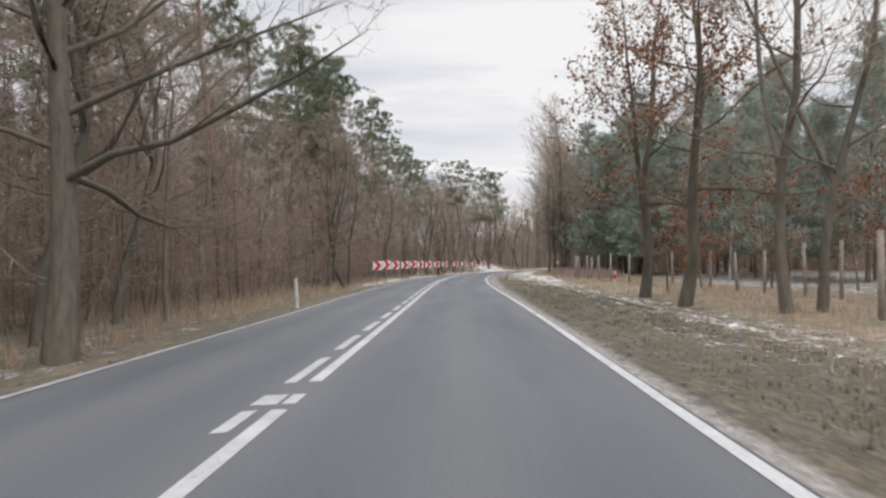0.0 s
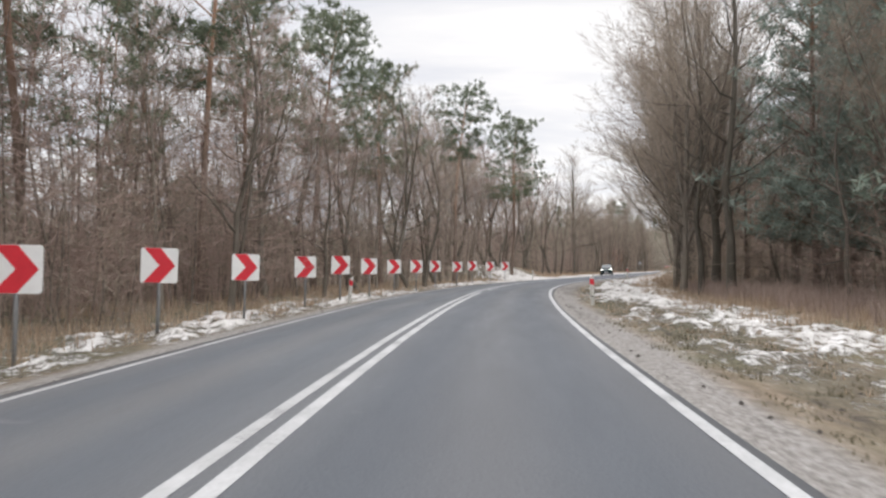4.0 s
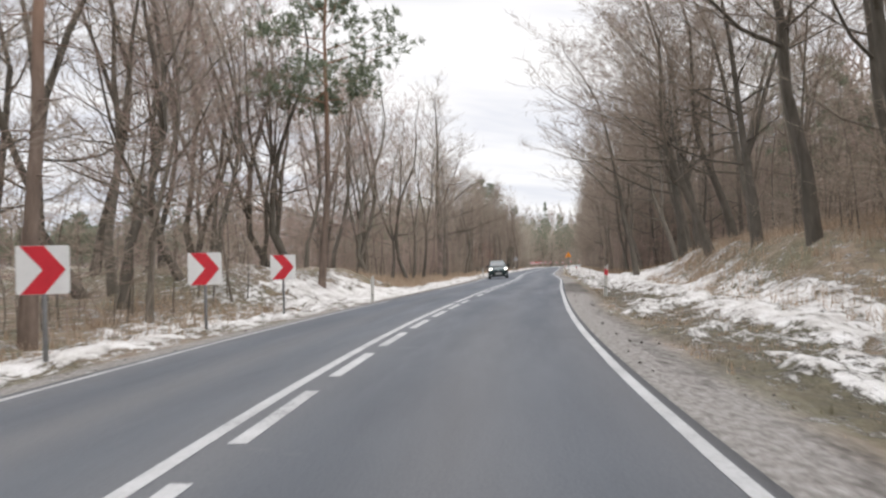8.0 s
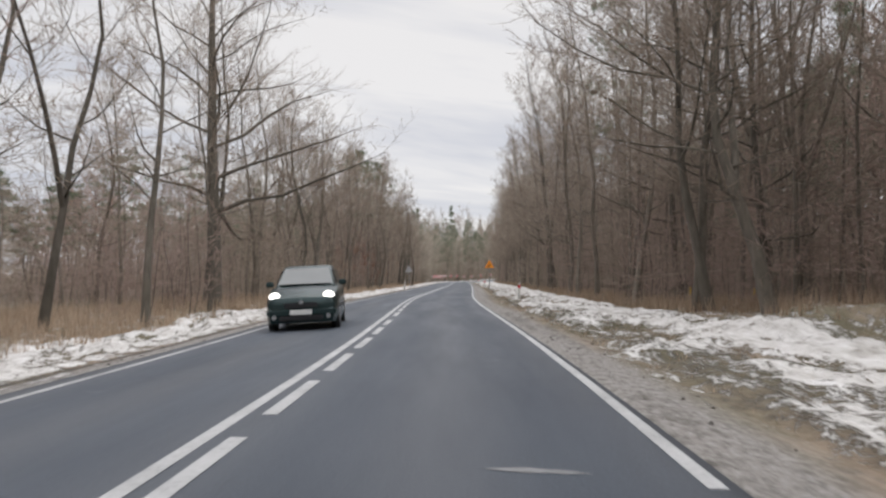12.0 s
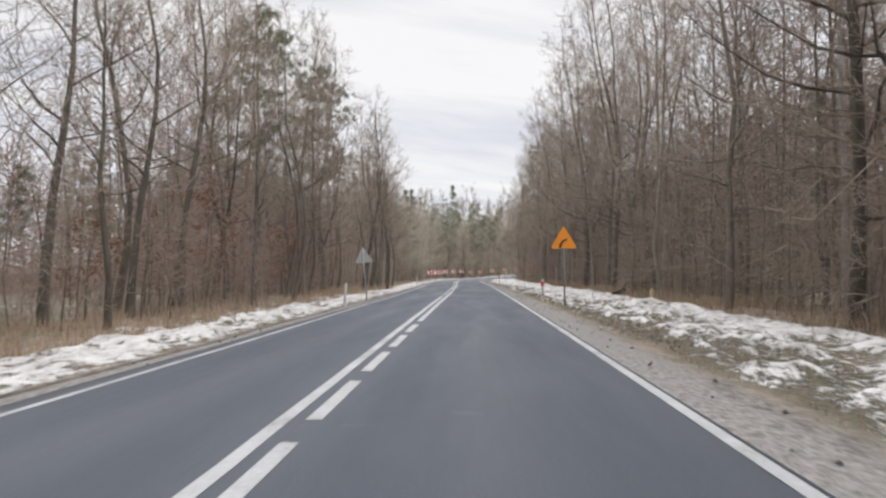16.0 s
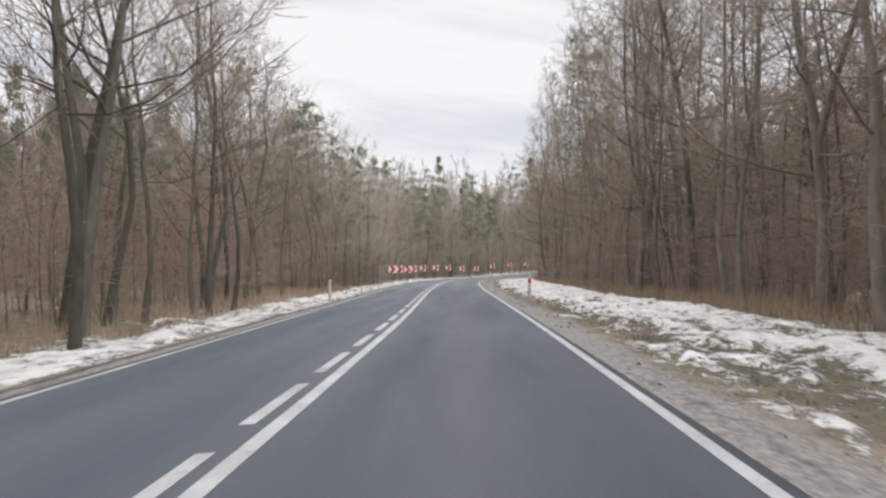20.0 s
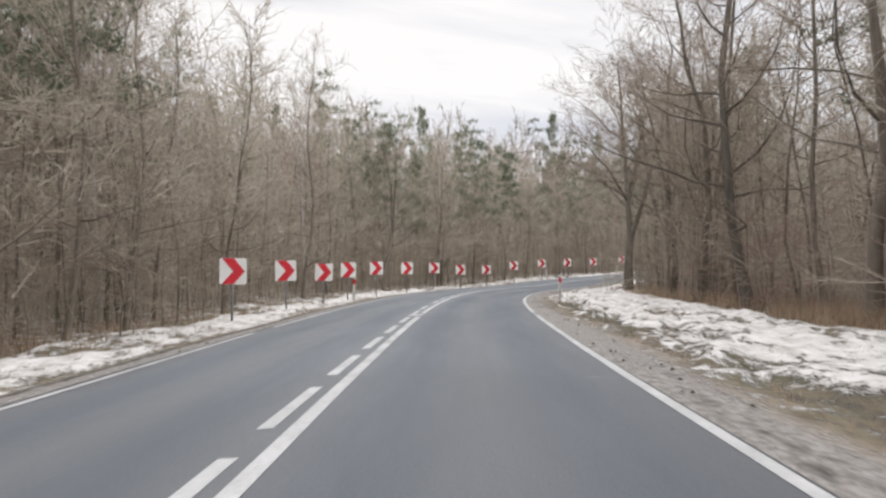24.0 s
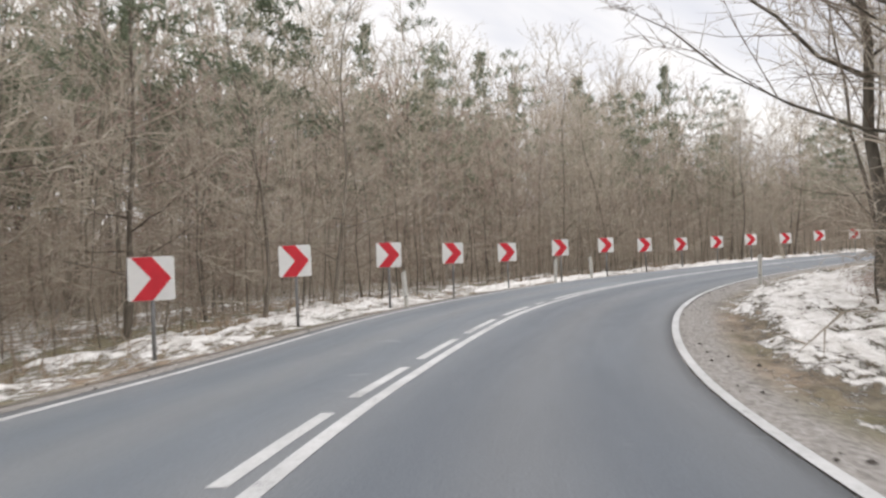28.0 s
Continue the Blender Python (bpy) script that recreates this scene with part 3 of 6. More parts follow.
# verges: finer sheets on either side of the road
for name, us in (("verge_right", np.concatenate([np.arange(3.30, 11.3, 0.22), [11.6]])), ("verge_left", np.concatenate([[-11.6], np.arange(-11.2, -4.7, 0.22), np.arange(-4.7, -3.3, 0.11)]))):
    def vz(S, U):
        z = ground_z(S, U)
        cov = snow_cover(S, U) - 0.6 * np.clip(grit_cover(S, U), 0, 1)
        lump = smooth(cov, 0.3, 0.8) * (0.20 * fbm(S * 1.3, U * 1.6, 41) + 0.10 * vnoise(S * 2.6, U * 3.0, 42))
        tuft = 0.08 * (vnoise(S * 3.3, U * 3.3, 43) - 0.5)
        a = np.abs(U) - 3.5
        return z + (lump + tuft) * smooth(a, 0.5, 1.6) - 0.5 * smooth(a, 7.6, 8.1)
    me, S, U = strip_sheet(name, S_MIN, S_MAX, 0.30, us, vz, M_VERGE)
    add_attr(me, "snow", np.clip(snow_cover(S, U) - 0.5 * np.clip(mud_cover(S, U), 0, 1), 0, 1.2))
    add_attr(me, "grit", np.clip(grit_cover(S, U), 0, 1.2))
    add_attr(me, "turf", np.where(U > 0, np.maximum((1 - smooth(S, 35, 60)) * (1 - smooth(U, 6.4, 8.0)), 0.75 * smooth(U, 4.5, 5.0) * (1 - smooth(U, 6.2, 7.2))), 0.6 * (1 - smooth(S, 50, 90))))
    add_attr(me, "mud", np.clip(mud_cover(S, U), 0, 1.2))
    tagged(new(name, me), "grassy roadside verge with patches of old snow and a gritty edge", "verge", kind="structure")

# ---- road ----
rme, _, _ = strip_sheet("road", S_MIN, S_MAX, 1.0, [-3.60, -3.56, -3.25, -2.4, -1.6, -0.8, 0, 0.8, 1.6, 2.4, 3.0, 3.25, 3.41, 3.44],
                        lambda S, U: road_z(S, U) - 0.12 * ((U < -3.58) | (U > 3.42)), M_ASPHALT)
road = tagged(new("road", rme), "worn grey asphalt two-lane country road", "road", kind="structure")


WANDER = {"centre": ([0, 26, 38, 55, 70, 82, 93, 104, 115, 125, 136, 155, 171, 183, 194, 206, 217, 229, 242, 260, 287, 322],
                     [-0.065, -0.04, 0.01, 0.06, 0.11, 0.06, 0.03, 0.02, 0.05, -0.03, 0.03, 0.0, -0.05, 0.04, -0.015, -0.01, 0.06, 0.0, 0.05, 0.01, 0.035, 0.01]),
          "left": ([-10, 8, 19, 30, 41, 74, 96, 107, 118, 130, 140, 174, 186, 197, 209, 220, 232, 270, 291, 310, 396],
                   [-0.18, -0.18, -0.13, -0.17, 0.0, -0.04, -0.07, -0.13, 0.0, 0.09, 0.09, 0.01, 0.13, 0.10, 0.01, 0.11, -0.08, -0.12, -0.12, -0.03, 0.0]),
          "right": ([4, 15, 26, 38, 70, 81, 92, 114, 125, 136, 182, 205, 228, 287, 322],
                    [0.04, 0.07, 0.03, -0.03, 0.02, -0.04, -0.03, 0.04, -0.04, 0.0, 0.03, 0.02, -0.03, 0.06, 0.22])}


def road_line(name, u, w, spans, label):
    """A painted line, one sheet a few millimetres above the asphalt, in the given spans of s; it wanders a little, as it was painted."""
    at, by = WANDER["left" if u < -1 else "right" if u > 1 else "centre"]
    V, F = [], []
    for a, b in spans:
        n = max(2, int((b - a) / 1.0) + 1)
        ss = np.linspace(a, b, n)
        wob = 0.008 * (vnoise(ss * 0.7, ss * 0 + u, 61) - 0.5)
        base = len(V)
        for k, s in enumerate(ss):
            for du in (-w / 2, w / 2):
                uu = u + du + wob[k] + float(np.interp(s, at, by))
                x, y = plan(s, uu)
                V.append((float(x), float(y), float(road_z(s, uu)) + 0.005))
        F += [(base + 2 * i, base + 2 * i + 1, base + 2 * i + 3, base + 2 * i + 2) for i in range(n - 1)]
    ob = new(name, to_mesh(name, V, F, M_PAINT))
    return tagged(ob, label, "road marking", kind="structure")


def dashes(a, b, first, period=2.78, length=1.93):
    out, s = [], first
    while s > a + period:
        s -= period
    while s < b:
        if s >= a:
            out.append((s, min(b, s + length)))
        s += period
    return out


road_line("road_line_left_edge", -3.25, 0.12, [(S_MIN, 115), (126, 287.9), (289.5, S_MAX)], "white painted line along the left edge of the road")
road_line("road_line_right_edge", 3.27, 0.12, [(S_MIN, 135.2), (135.7, 136.15), (136.6, 291.15), (291.6, 292.1), (292.6, S_MAX)], "white painted line along the right edge of the road")
road_line("road_line_centre_left", -0.125, 0.135, dashes(S_MIN, 3.0, 2.33) + [(5.05, 5.8)] + [(q, q + 1.93) for q in (7.15, 9.93, 12.71, 15.49, 18.27, 21.1, 24.0, 26.95, 29.92, 32.9, 35.9, 39.05, 41.6)] + [(44.1, 109.9), (110.5, 121.6), (122.6, 214.3)] + dashes(214.8, 290.6, 230.25) + [(292.0, 293.7), (294.6, 296.6)] + dashes(298.2, 337, 298.47, 2.909, 2.15) + [(338, S_MAX)],
          "white painted centre line, dashed where overtaking is allowed")
road_line("road_line_centre_right", 0.13, 0.135, [(S_MIN, 5.8), (7.18, 76.0)] + dashes(76.6, 111.6, 82.1, 2.8, 1.95) + dashes(112, 133, 125.86, 2.82, 2.0) + dashes(134, 152, 138.55, 2.8, 1.95) + dashes(153, 195.5, 173.2, 2.8, 2.05) + [(195.9, 290.6), (292.2, S_MAX)],
          "white painted centre line, dashed where overtaking is allowed")

road_line("road_mark_across", 0.0, 0.40, [(6.05, 6.50), (291.2, 291.8)], "short white block painted across the double centre line")

for s_, u0_, u1_, w_ in ((136.95, 1.95, 2.6, 0.10), (199.6, -0.75, -0.45, 0.06)):
    us_ = np.linspace(u0_, u1_, 12)
    V_, F_ = [], []
    for i, u_ in enumerate(us_):                       # a ragged streak that thins out to both ends
        half_ = 0.5 * w_ * math.sin(math.pi * (i + 0.4) / 11.8) * (0.6 + 0.8 * float(vnoise(i * 0.9, 3.0, 71)))
        mid_ = s_ - 0.12 * (u_ - u0_) + 0.04 * (float(vnoise(i * 0.5, 7.0, 72)) - 0.5)
        for e_ in (-half_, half_):
            x_, y_ = plan(mid_ + e_, u_)
            V_.append((float(x_), float(y_), float(road_z(mid_, u_)) + 0.004))
    F_ = [(2 * i, 2 * i + 1, 2 * i + 3, 2 * i + 2) for i in range(11)]
    tagged(new("road_scuff", to_mesh("road_scuff", V_, F_, M_SCUFF)), "pale scrape across the asphalt of the lane", "road scuff", kind="structure")

# a darker tarred stain in the middle of the right lane
stain = strip_sheet("road_patch", 28.2, 31.0, 0.35, [1.02, 1.3, 1.58, 1.86], lambda S, U: road_z(S, U) + 0.004, M_TAR)[0]
tagged(new("road_patch", stain), "dark tarred stain on the grey asphalt", "road patch", kind="structure")


# ---- building blocks for things ----
def thing(name, label, category, group=""):
    return tagged(new(name), label, category, group)


def part(name, bm, mat, parent, label=""):
    """One bmesh, or one ready mesh, as a part of a thing."""
    if isinstance(bm, bpy.types.Mesh):
        me = bm
    else:
        me = bpy.data.meshes.new(name)
        bm.to_mesh(me)
        bm.free()
        me.materials.append(mat)
    ob = new(name, me)
    ob.parent = parent
    return tagged(ob, label) if label else ob


def bm_box(sx, sy, sz, at=(0, 0, 0), bevel=0.0, segs=2, m=None):
    bm = bmesh.new()
    bmesh.ops.create_cube(bm, size=1.0, matrix=Matrix.Translation(at) @ Matrix.Diagonal((sx, sy, sz, 1)))
    if bevel:
        bmesh.ops.bevel(bm, geom=bm.edges[:], offset=bevel, segments=segs, affect="EDGES")
    if m:
        bm.transform(m)
    return bm


def bm_rod(p, q, r0, r1=None, sides=10, caps=True):
    p, q = Vector(p), Vector(q)
    bm = bmesh.new()
    d = q - p
    bmesh.ops.create_cone(bm, cap_ends=caps, segments=sides, radius1=r0, radius2=r0 if r1 is None else r1, depth=d.length,
                          matrix=Matrix.Translation((p + q) / 2) @ d.to_track_quat("Z", "Y").to_matrix().to_4x4())
    for f in bm.faces:
        f.smooth = len(f.verts) == 4
    return bm


def bm_prism(outline, y0, y1, bevel=0.0):
    """A flat outline in x and z, given depth along y."""
    bm = bmesh.new()
    f = bm.faces.new([bm.verts.new((x, y0, z)) for x, z in outline])
    r = bmesh.ops.extrude_face_region(bm, geom=[f])
    bmesh.ops.translate(bm, verts=[v for v in r["geom"] if isinstance(v, bmesh.types.BMVert)], vec=(0, y1 - y0, 0))
    bmesh.ops.recalc_face_normals(bm, faces=bm.faces[:])
    if bevel:
        bmesh.ops.bevel(bm, geom=bm.edges[:], offset=bevel, segments=2, affect="EDGES")
    return bm


def spot(s, u, z=None):
    x, y = plan(s, u)
    zz = float(ground_z(s, u)) if z is None else z
    return float(x), float(y), zz


def facing(s, u, back=24.0, tilt=0.0, lean=0.0, z=None):
    """The pose of a sign that stands at s, u and faces the traffic that comes up the right lane."""
    x, y, zz = spot(s, u, z)
    ex, ey = plan(s - back, 1.5)
    a = math.degrees(math.atan2(-(float(ex) - x), float(ey) - y)) + 180
    return pose(x, y, zz, tilt, lean, a)


def rounded(w, h, r, n=5):
    pts = []
    for cx, cz, a0 in ((w / 2 - r, h / 2 - r, 0), (-w / 2 + r, h / 2 - r, 90), (-w / 2 + r, -h / 2 + r, 180), (w / 2 - r, -h / 2 + r, 270)):
        for k in range(n):
            a = radians(a0 + 90 * k / (n - 1))
            pts.append((cx + r * math.cos(a), cz + r * math.sin(a)))
    return pts


# ---- bend markers: white square plates with a red arrow ----
def chevron_sign(h):
    """Built about the foot of its post; h is the height of the plate's middle. The face looks to -y."""
    t = thing("chevron_sign", "square white bend marker with a red arrow on a grey post", "road sign", "bend markers")
    part("post", bm_rod((0, 0.045, -0.3), (0, 0.045, h + 0.30), 0.034), M_POLE, t)
    part("plate", bm_prism([(x, z + h) for x, z in rounded(0.72, 0.72, 0.045)], -0.012, 0.012), M_WHITE, t, "white reflective plate")
    o = 0.355
    arrow = [(-0.30, o), (0.02, o), (0.31, 0), (0.02, -o), (-0.30, -o), (0.00, 0)]
    part("arrow", bm_prism([(x, z + h) for x, z in arrow], -0.017, -0.0125), M_RED, t, "red arrow pointing into the bend")
    for dz in (-0.2, 0.2):
        part("bracket", bm_box(0.34, 0.03, 0.04, (0, 0.026, h + dz), 0.006), M_STEEL, t)
    return t


first_chevron = chevron_sign(1.45)
BEND_ONE = [(54.7, -5.35), (58.8, -5.3), (63.3, -5.25), (68.1, -5.1), (71.8, -4.95), (76.1, -4.9), (80.6, -4.9), (85.1, -4.9), (89.4, -4.9),
            (94.2, -4.78), (98.4, -4.8), (103.5, -4.8), (108.3, -4.85)]
BEND_TWO = [(291.0, -5.0), (296.1, -5.0), (300.6, -4.92), (304.8, -5.05), (309.5, -5.0), (313.9, -4.65), (318.9, -4.7), (323.2, -4.5), (328.1, -4.75),
            (332.3, -4.6), (336.6, -4.6), (340.5, -4.65), (344.1, -4.5), (348.0, -4.35), (352.0, -4.4), (356.0, -4.6), (360.1, -4.85), (364.2, -5.0),
            (368.3, -5.1), (372.4, -5.05), (376.5, -5.0), (380.6, -4.95)]
BOB = [0.0, 0.04, 0.02, -0.03, 0.07, 0.01, 0.0, 0.02, 0.0, -0.01, 0.05, 0.02, 0.02]
sign_rng = random.Random(5)
for k, (s, u) in enumerate(BEND_ONE + BEND_TWO):
    bob = BOB[k] if k < 13 else (0.10, 0.08, 0.0, 0.08, 0.16, 0.12, 0.12, -0.02, -0.06, 0.08, 0.12, 0.10, 0.0, 0.08, 0.1, 0.03, 0, 0, 0.04, 0, 0.05, 0)[k - 13]
    m = facing(s, u, 24.0 if k < 13 else 20.0, sign_rng.uniform(-1.2, 1.2), sign_rng.uniform(-1.5, 1.5))
    m = Matrix.Translation((0, 0, bob)) @ m
    if k == 0:
        first_chevron.matrix_basis = m
    else:
        copy_thing(first_chevron, m)


# ---- delineator posts ----
def delineator(red, worn_label):
    t = thing("delineator_post", worn_label, "delineator", "delineator posts")
    prof = [(-0.06, 0.02), (-0.045, -0.035), (0.0, -0.05), (0.045, -0.035), (0.06, 0.02), (0.0, 0.012)]
    bm = bmesh.new()
    lo = [bm.verts.new((x, y, -0.2)) for x, y in prof]
    hi = [bm.verts.new((x * 0.95, y, 1.0 + 0.5 * y + 0.05 * x / 0.06)) for x, y in prof]
    n = len(prof)
    for i in range(n):
        bm.faces.new((lo[i], lo[(i + 1) % n], hi[(i + 1) % n], hi[i]))
    bm.faces.new(hi)
    bmesh.ops.recalc_face_normals(bm, faces=bm.faces[:])
    part("shaft", bm, M_PLASTIC, t, "off-white plastic shaft")
    band = bmesh.new()
    for z0, z1 in ((0.70, 0.89),):
        lo = [band.verts.new((x * 1.06, y * 1.06 - 0.002, z0 - 0.35 * x)) for x, y in prof[:5]]
        hi = [band.verts.new((x * 1.06, y * 1.06 - 0.002, z1 - 0.35 * x)) for x, y in prof[:5]]
        for i in range(4):
            band.faces.new((lo[i], lo[i + 1], hi[i + 1], hi[i]))
    part("reflector_band", band, M_RED if red else M_PLASTIC, t, "slanting red reflective band" if red else "pale reflective band")
    part("number_mark", bm_box(0.035, 0.004, 0.055, (0, -0.052, 0.30), 0.0), M_BLACK, t, "small dark mark low on the post")
    return t


post_red = delineator(True, "white plastic delineator post with a red band")
post_pale = delineator(False, "weathered white plastic delineator post without colour")
RED_POSTS = [(30.0, 8.2, 2), (69.0, 4.6, -2), (117.1, 4.95, 3), (174.0, 6.0, 1), (211.0, 4.7, -3), (256.5, 4.9, 2), (305.6, 5.0, 0), (71.0, -4.35, 5),
             (304.8, -4.75, 2)]
PALE_POSTS = [(23.8, -4.0, -3), (114.8, -3.9, 0), (161.0, -4.0, -2), (209.3, -4.2, 3), (257.5, -4.35, 1), (336.6, -4.05, -4), (346.9, -4.0, 3), (349.9, -3.95, -3), (346.2, 4.25, 2)]
for proto, rows in ((post_red, RED_POSTS), (post_pale, PALE_POSTS)):
    for k, (s, u, lean) in enumerate(rows):
        m = facing(s, u, 15.0, lean * 0.7, lean) @ Matrix.Diagonal((1.06, 1.06, 1.2 if s in (117.1, 305.6, 304.8) else 1.0, 1))
        if k == 0:
            proto.matrix_basis = m
        else:
            copy_thing(proto, m)


# ---- triangular warning signs ----
def triangle(side, r=0.06, n=5, cz=0.0, flip=False):
    h = side * math.sqrt(3) / 2
    pts = []
    for k, (x, z) in enumerate(((0, h * 2 / 3), (-side / 2, -h / 3), (side / 2, -h / 3))):
        dx, dz = -x, -z
        L_ = math.hypot(dx, dz)
        cx, cz_ = x + dx / L_ * 2 * r, z + dz / L_ * 2 * r
        a0 = (30, 150, 270)[k]
        for j in range(n):
            a = radians(a0 + 120 * j / (n - 1))
            pts.append((cx + r * math.cos(a), cz_ + r * math.sin(a) + cz))
    return pts


warn = thing("warning_sign", "orange triangular bend warning sign on a grey steel pole", "road sign")
part("pole", bm_rod((0, 0.05, -0.4), (0, 0.05, 3.02), 0.035), M_POLE, warn)
part("plate", bm_prism(triangle(1.06, cz=2.60), -0.012, 0.012), M_ORANGE, warn, "orange reflective triangle")
curve_pts = []
for k in range(9):
    t_ = k / 8
    a = radians(180 - 78 * t_)
    curve_pts.append((0.26 + 0.36 * math.cos(a) - 0.05, 2.32 + 0.34 * math.sin(a)))
left, right = [], []
for k, (x, z) in enumerate(curve_pts):
    q = curve_pts[min(8, k + 1)], curve_pts[max(0, k - 1)]
    dx, dz = q[0][0] - q[1][0], q[0][1] - q[1][1]
    n_ = math.hypot(dx, dz)
    w = 0.052 - 0.018 * k / 8
    left.append((x - dz / n_ * w, z + dx / n_ * w))
    right.append((x + dz / n_ * w, z - dx / n_ * w))
part("bend_symbol", bm_prism(left + right[::-1], -0.017, -0.0125), M_BLACK, warn, "black bend symbol")
for dz in (2.42, 2.72):
    part("bracket", bm_box(0.3, 0.03, 0.04, (0, 0.027, dz), 0.006), M_STEEL, warn)
warn.matrix_basis = facing(206.6, 5.1, 30, 0, -0.6)

back = thing("warning_sign", "back of a grey triangular sign on a leaning pole", "road sign")
part("pole", bm_rod((0, -0.05, -0.4), (0, -0.05, 2.75), 0.032), M_STEEL, back)
part("plate", bm_prism(triangle(0.98, cz=2.28), -0.012, 0.012), M_BACK, back, "bare grey metal back")
for dz in (2.10, 2.42):
    part("bracket", bm_box(0.3, 0.03, 0.035, (0, -0.027, dz), 0.006), M_STEEL, back)
back.matrix_basis = facing(215.0, -4.05, 30, 0, -5.0) @ pose(0, 0, 0, 0, 0, -14)


# ---- trees ----
class Form:
    """Collects the faces of one mesh."""

    def __init__(self):
        self.V, self.F = [], []

    def tube(self, pts, rad, sides):
        base = len(self.V)
        for k, p in enumerate(pts):
            d = (pts[min(k + 1, len(pts) - 1)] - pts[max(k - 1, 0)]).normalized()
            a = d.orthogonal().normalized() if abs(d.z) < 0.8 else Vector((1, 0, 0)).cross(d).normalized()
            b = d.cross(a)
            for j in range(sides):
                t = 2 * math.pi * j / sides
                self.V.append(tuple(p + (a * math.cos(t) + b * math.sin(t)) * rad[k]))
        for k in range(len(pts) - 1):
            for j in range(sides):
                i0, i1 = base + k * sides + j, base + k * sides + (j + 1) % sides
                self.F.append((i0, i1, i1 + sides, i0 + sides))

    def sliver(self, p, q, w, side):
        """One twig or needle tuft: a long thin face."""
        base = len(self.V)
        self.V += [tuple(p - side * w), tuple(p + side * w), tuple(q)]
        self.F.append((base, base + 1, base + 2))

    def leaf(self, p, d, n, size):
        base = len(self.V)
        e = d.cross(n).normalized() * size * 0.4
        self.V += [tuple(p), tuple(p + d * size * 0.5 + e), tuple(p + d * size), tuple(p + d * size * 0.5 - e)]
        self.F.append((base, base + 1, base + 2, base + 3))

    def mesh(self, name, mat, smooth_shade=False):
        return to_mesh(name, self.V, self.F, mat, smooth_shade)


def rand_dir(r):
    z = r.uniform(-1, 1)
    a = r.uniform(0, 2 * math.pi)
    q = math.sqrt(1 - z * z)
    return Vector((q * math.cos(a), q * math.sin(a), z))


def stem_path(r, H, lean, wob, n=9, start=Vector((0, 0, 0)), towards=None):
    az = r.uniform(0, 6.28) if towards is None else towards
    pts, off = [], Vector((0, 0, 0))
    bow, ph = Vector((math.cos(az + 1.9), math.sin(az + 1.9), 0)) * wob * H * 0.22, r.uniform(0, 6.28)
    for k in range(n):
        t = k / (n - 1)
        off = off + bow * (math.sin(ph + 6.0 * t) - math.sin(ph + 6.0 * (t - 1 / (n - 1)))) * (k > 0)
        off += Vector((r.uniform(-1, 1), r.uniform(-1, 1), 0)) * wob * H / n
        pts.append(start + Vector((math.cos(az) * lean * H * t * t, math.sin(az) * lean * H * t * t, H * t - (0.25 if k == 0 else 0))) + off)
    return pts


def along(pts, t):
    x = t * (len(pts) - 1)
    i = min(int(x), len(pts) - 2)
    return pts[i].lerp(pts[i + 1], x - i)


def limb(r, p, d, length, curl, n=5, wob=0.10):
    pts, q = [p], d.normalized()
    for k in range(n - 1):
        q = (q + Vector((0, 0, curl)) + rand_dir(r) * wob * 1.6).normalized()
        pts.append(pts[-1] + q * length / (n - 1))
    return pts


def fan(r, twig, pts, ln, r0, n2, n3, tw, droop=0.0, curl=0.08):
    """Side shoots on alternate sides of a limb, and fine twigs on alternate sides of each shoot."""
    d = (pts[-1] - pts[0]).normalized()
    across = d.cross(Vector((0, 0, 1)))
    across = (across.normalized() if across.length > 0.2 else Vector((1, 0, 0))) + rand_dir(r) * 0.45
    sgn = r.choice((-1, 1))
    for j in range(n2):
        t2 = 0.16 + 0.84 * (j + r.random()) / n2
        sgn = -sgn
        d2 = (d * 0.85 + across * sgn * r.uniform(0.4, 1.0) + rand_dir(r) * 0.45 + Vector((0, 0, 0.18 - droop))).normalized()
        l2 = (ln * (0.46 * (1 - t2) + 0.17) + 0.2) * r.uniform(0.65, 1.25)
        sh = limb(r, along(pts, t2), d2, l2, curl - droop, 3, 0.13)
        r2 = max(0.005, r0 * 0.34 * (1.1 - t2))
        twig.tube(sh, [r2, r2 * 0.65, 0.003], 3)
        d2 = (sh[-1] - sh[0]).normalized()
        side = (d2.cross(rand_dir(r))).normalized()
        for k in range(n3):
            p3 = along(sh, 0.1 + 0.9 * (k + r.random()) / n3)
            d3 = (d2 * 0.8 + side * (0.75 if k % 2 else -0.75) * r.random() + rand_dir(r) * 0.55 + Vector((0, 0, 0.12 - 1.5 * droop))).normalized()
            l3 = r.uniform(0.4, 1.0) * min(1.15, l2 * 0.65 + 0.22)
            twig.sliver(p3, p3 + d3 * l3, tw, d3.cross(rand_dir(r)).normalized())
            for q in (0.35, 0.65):
                d4 = (d3 + rand_dir(r) * 0.85).normalized()
                q3 = p3 + d3 * l3 * (q + r.uniform(-0.12, 0.12))
                twig.sliver(q3, q3 + d4 * l3 * r.uniform(0.4, 0.75), tw * 0.7, d4.cross(rand_dir(r)).normalized())


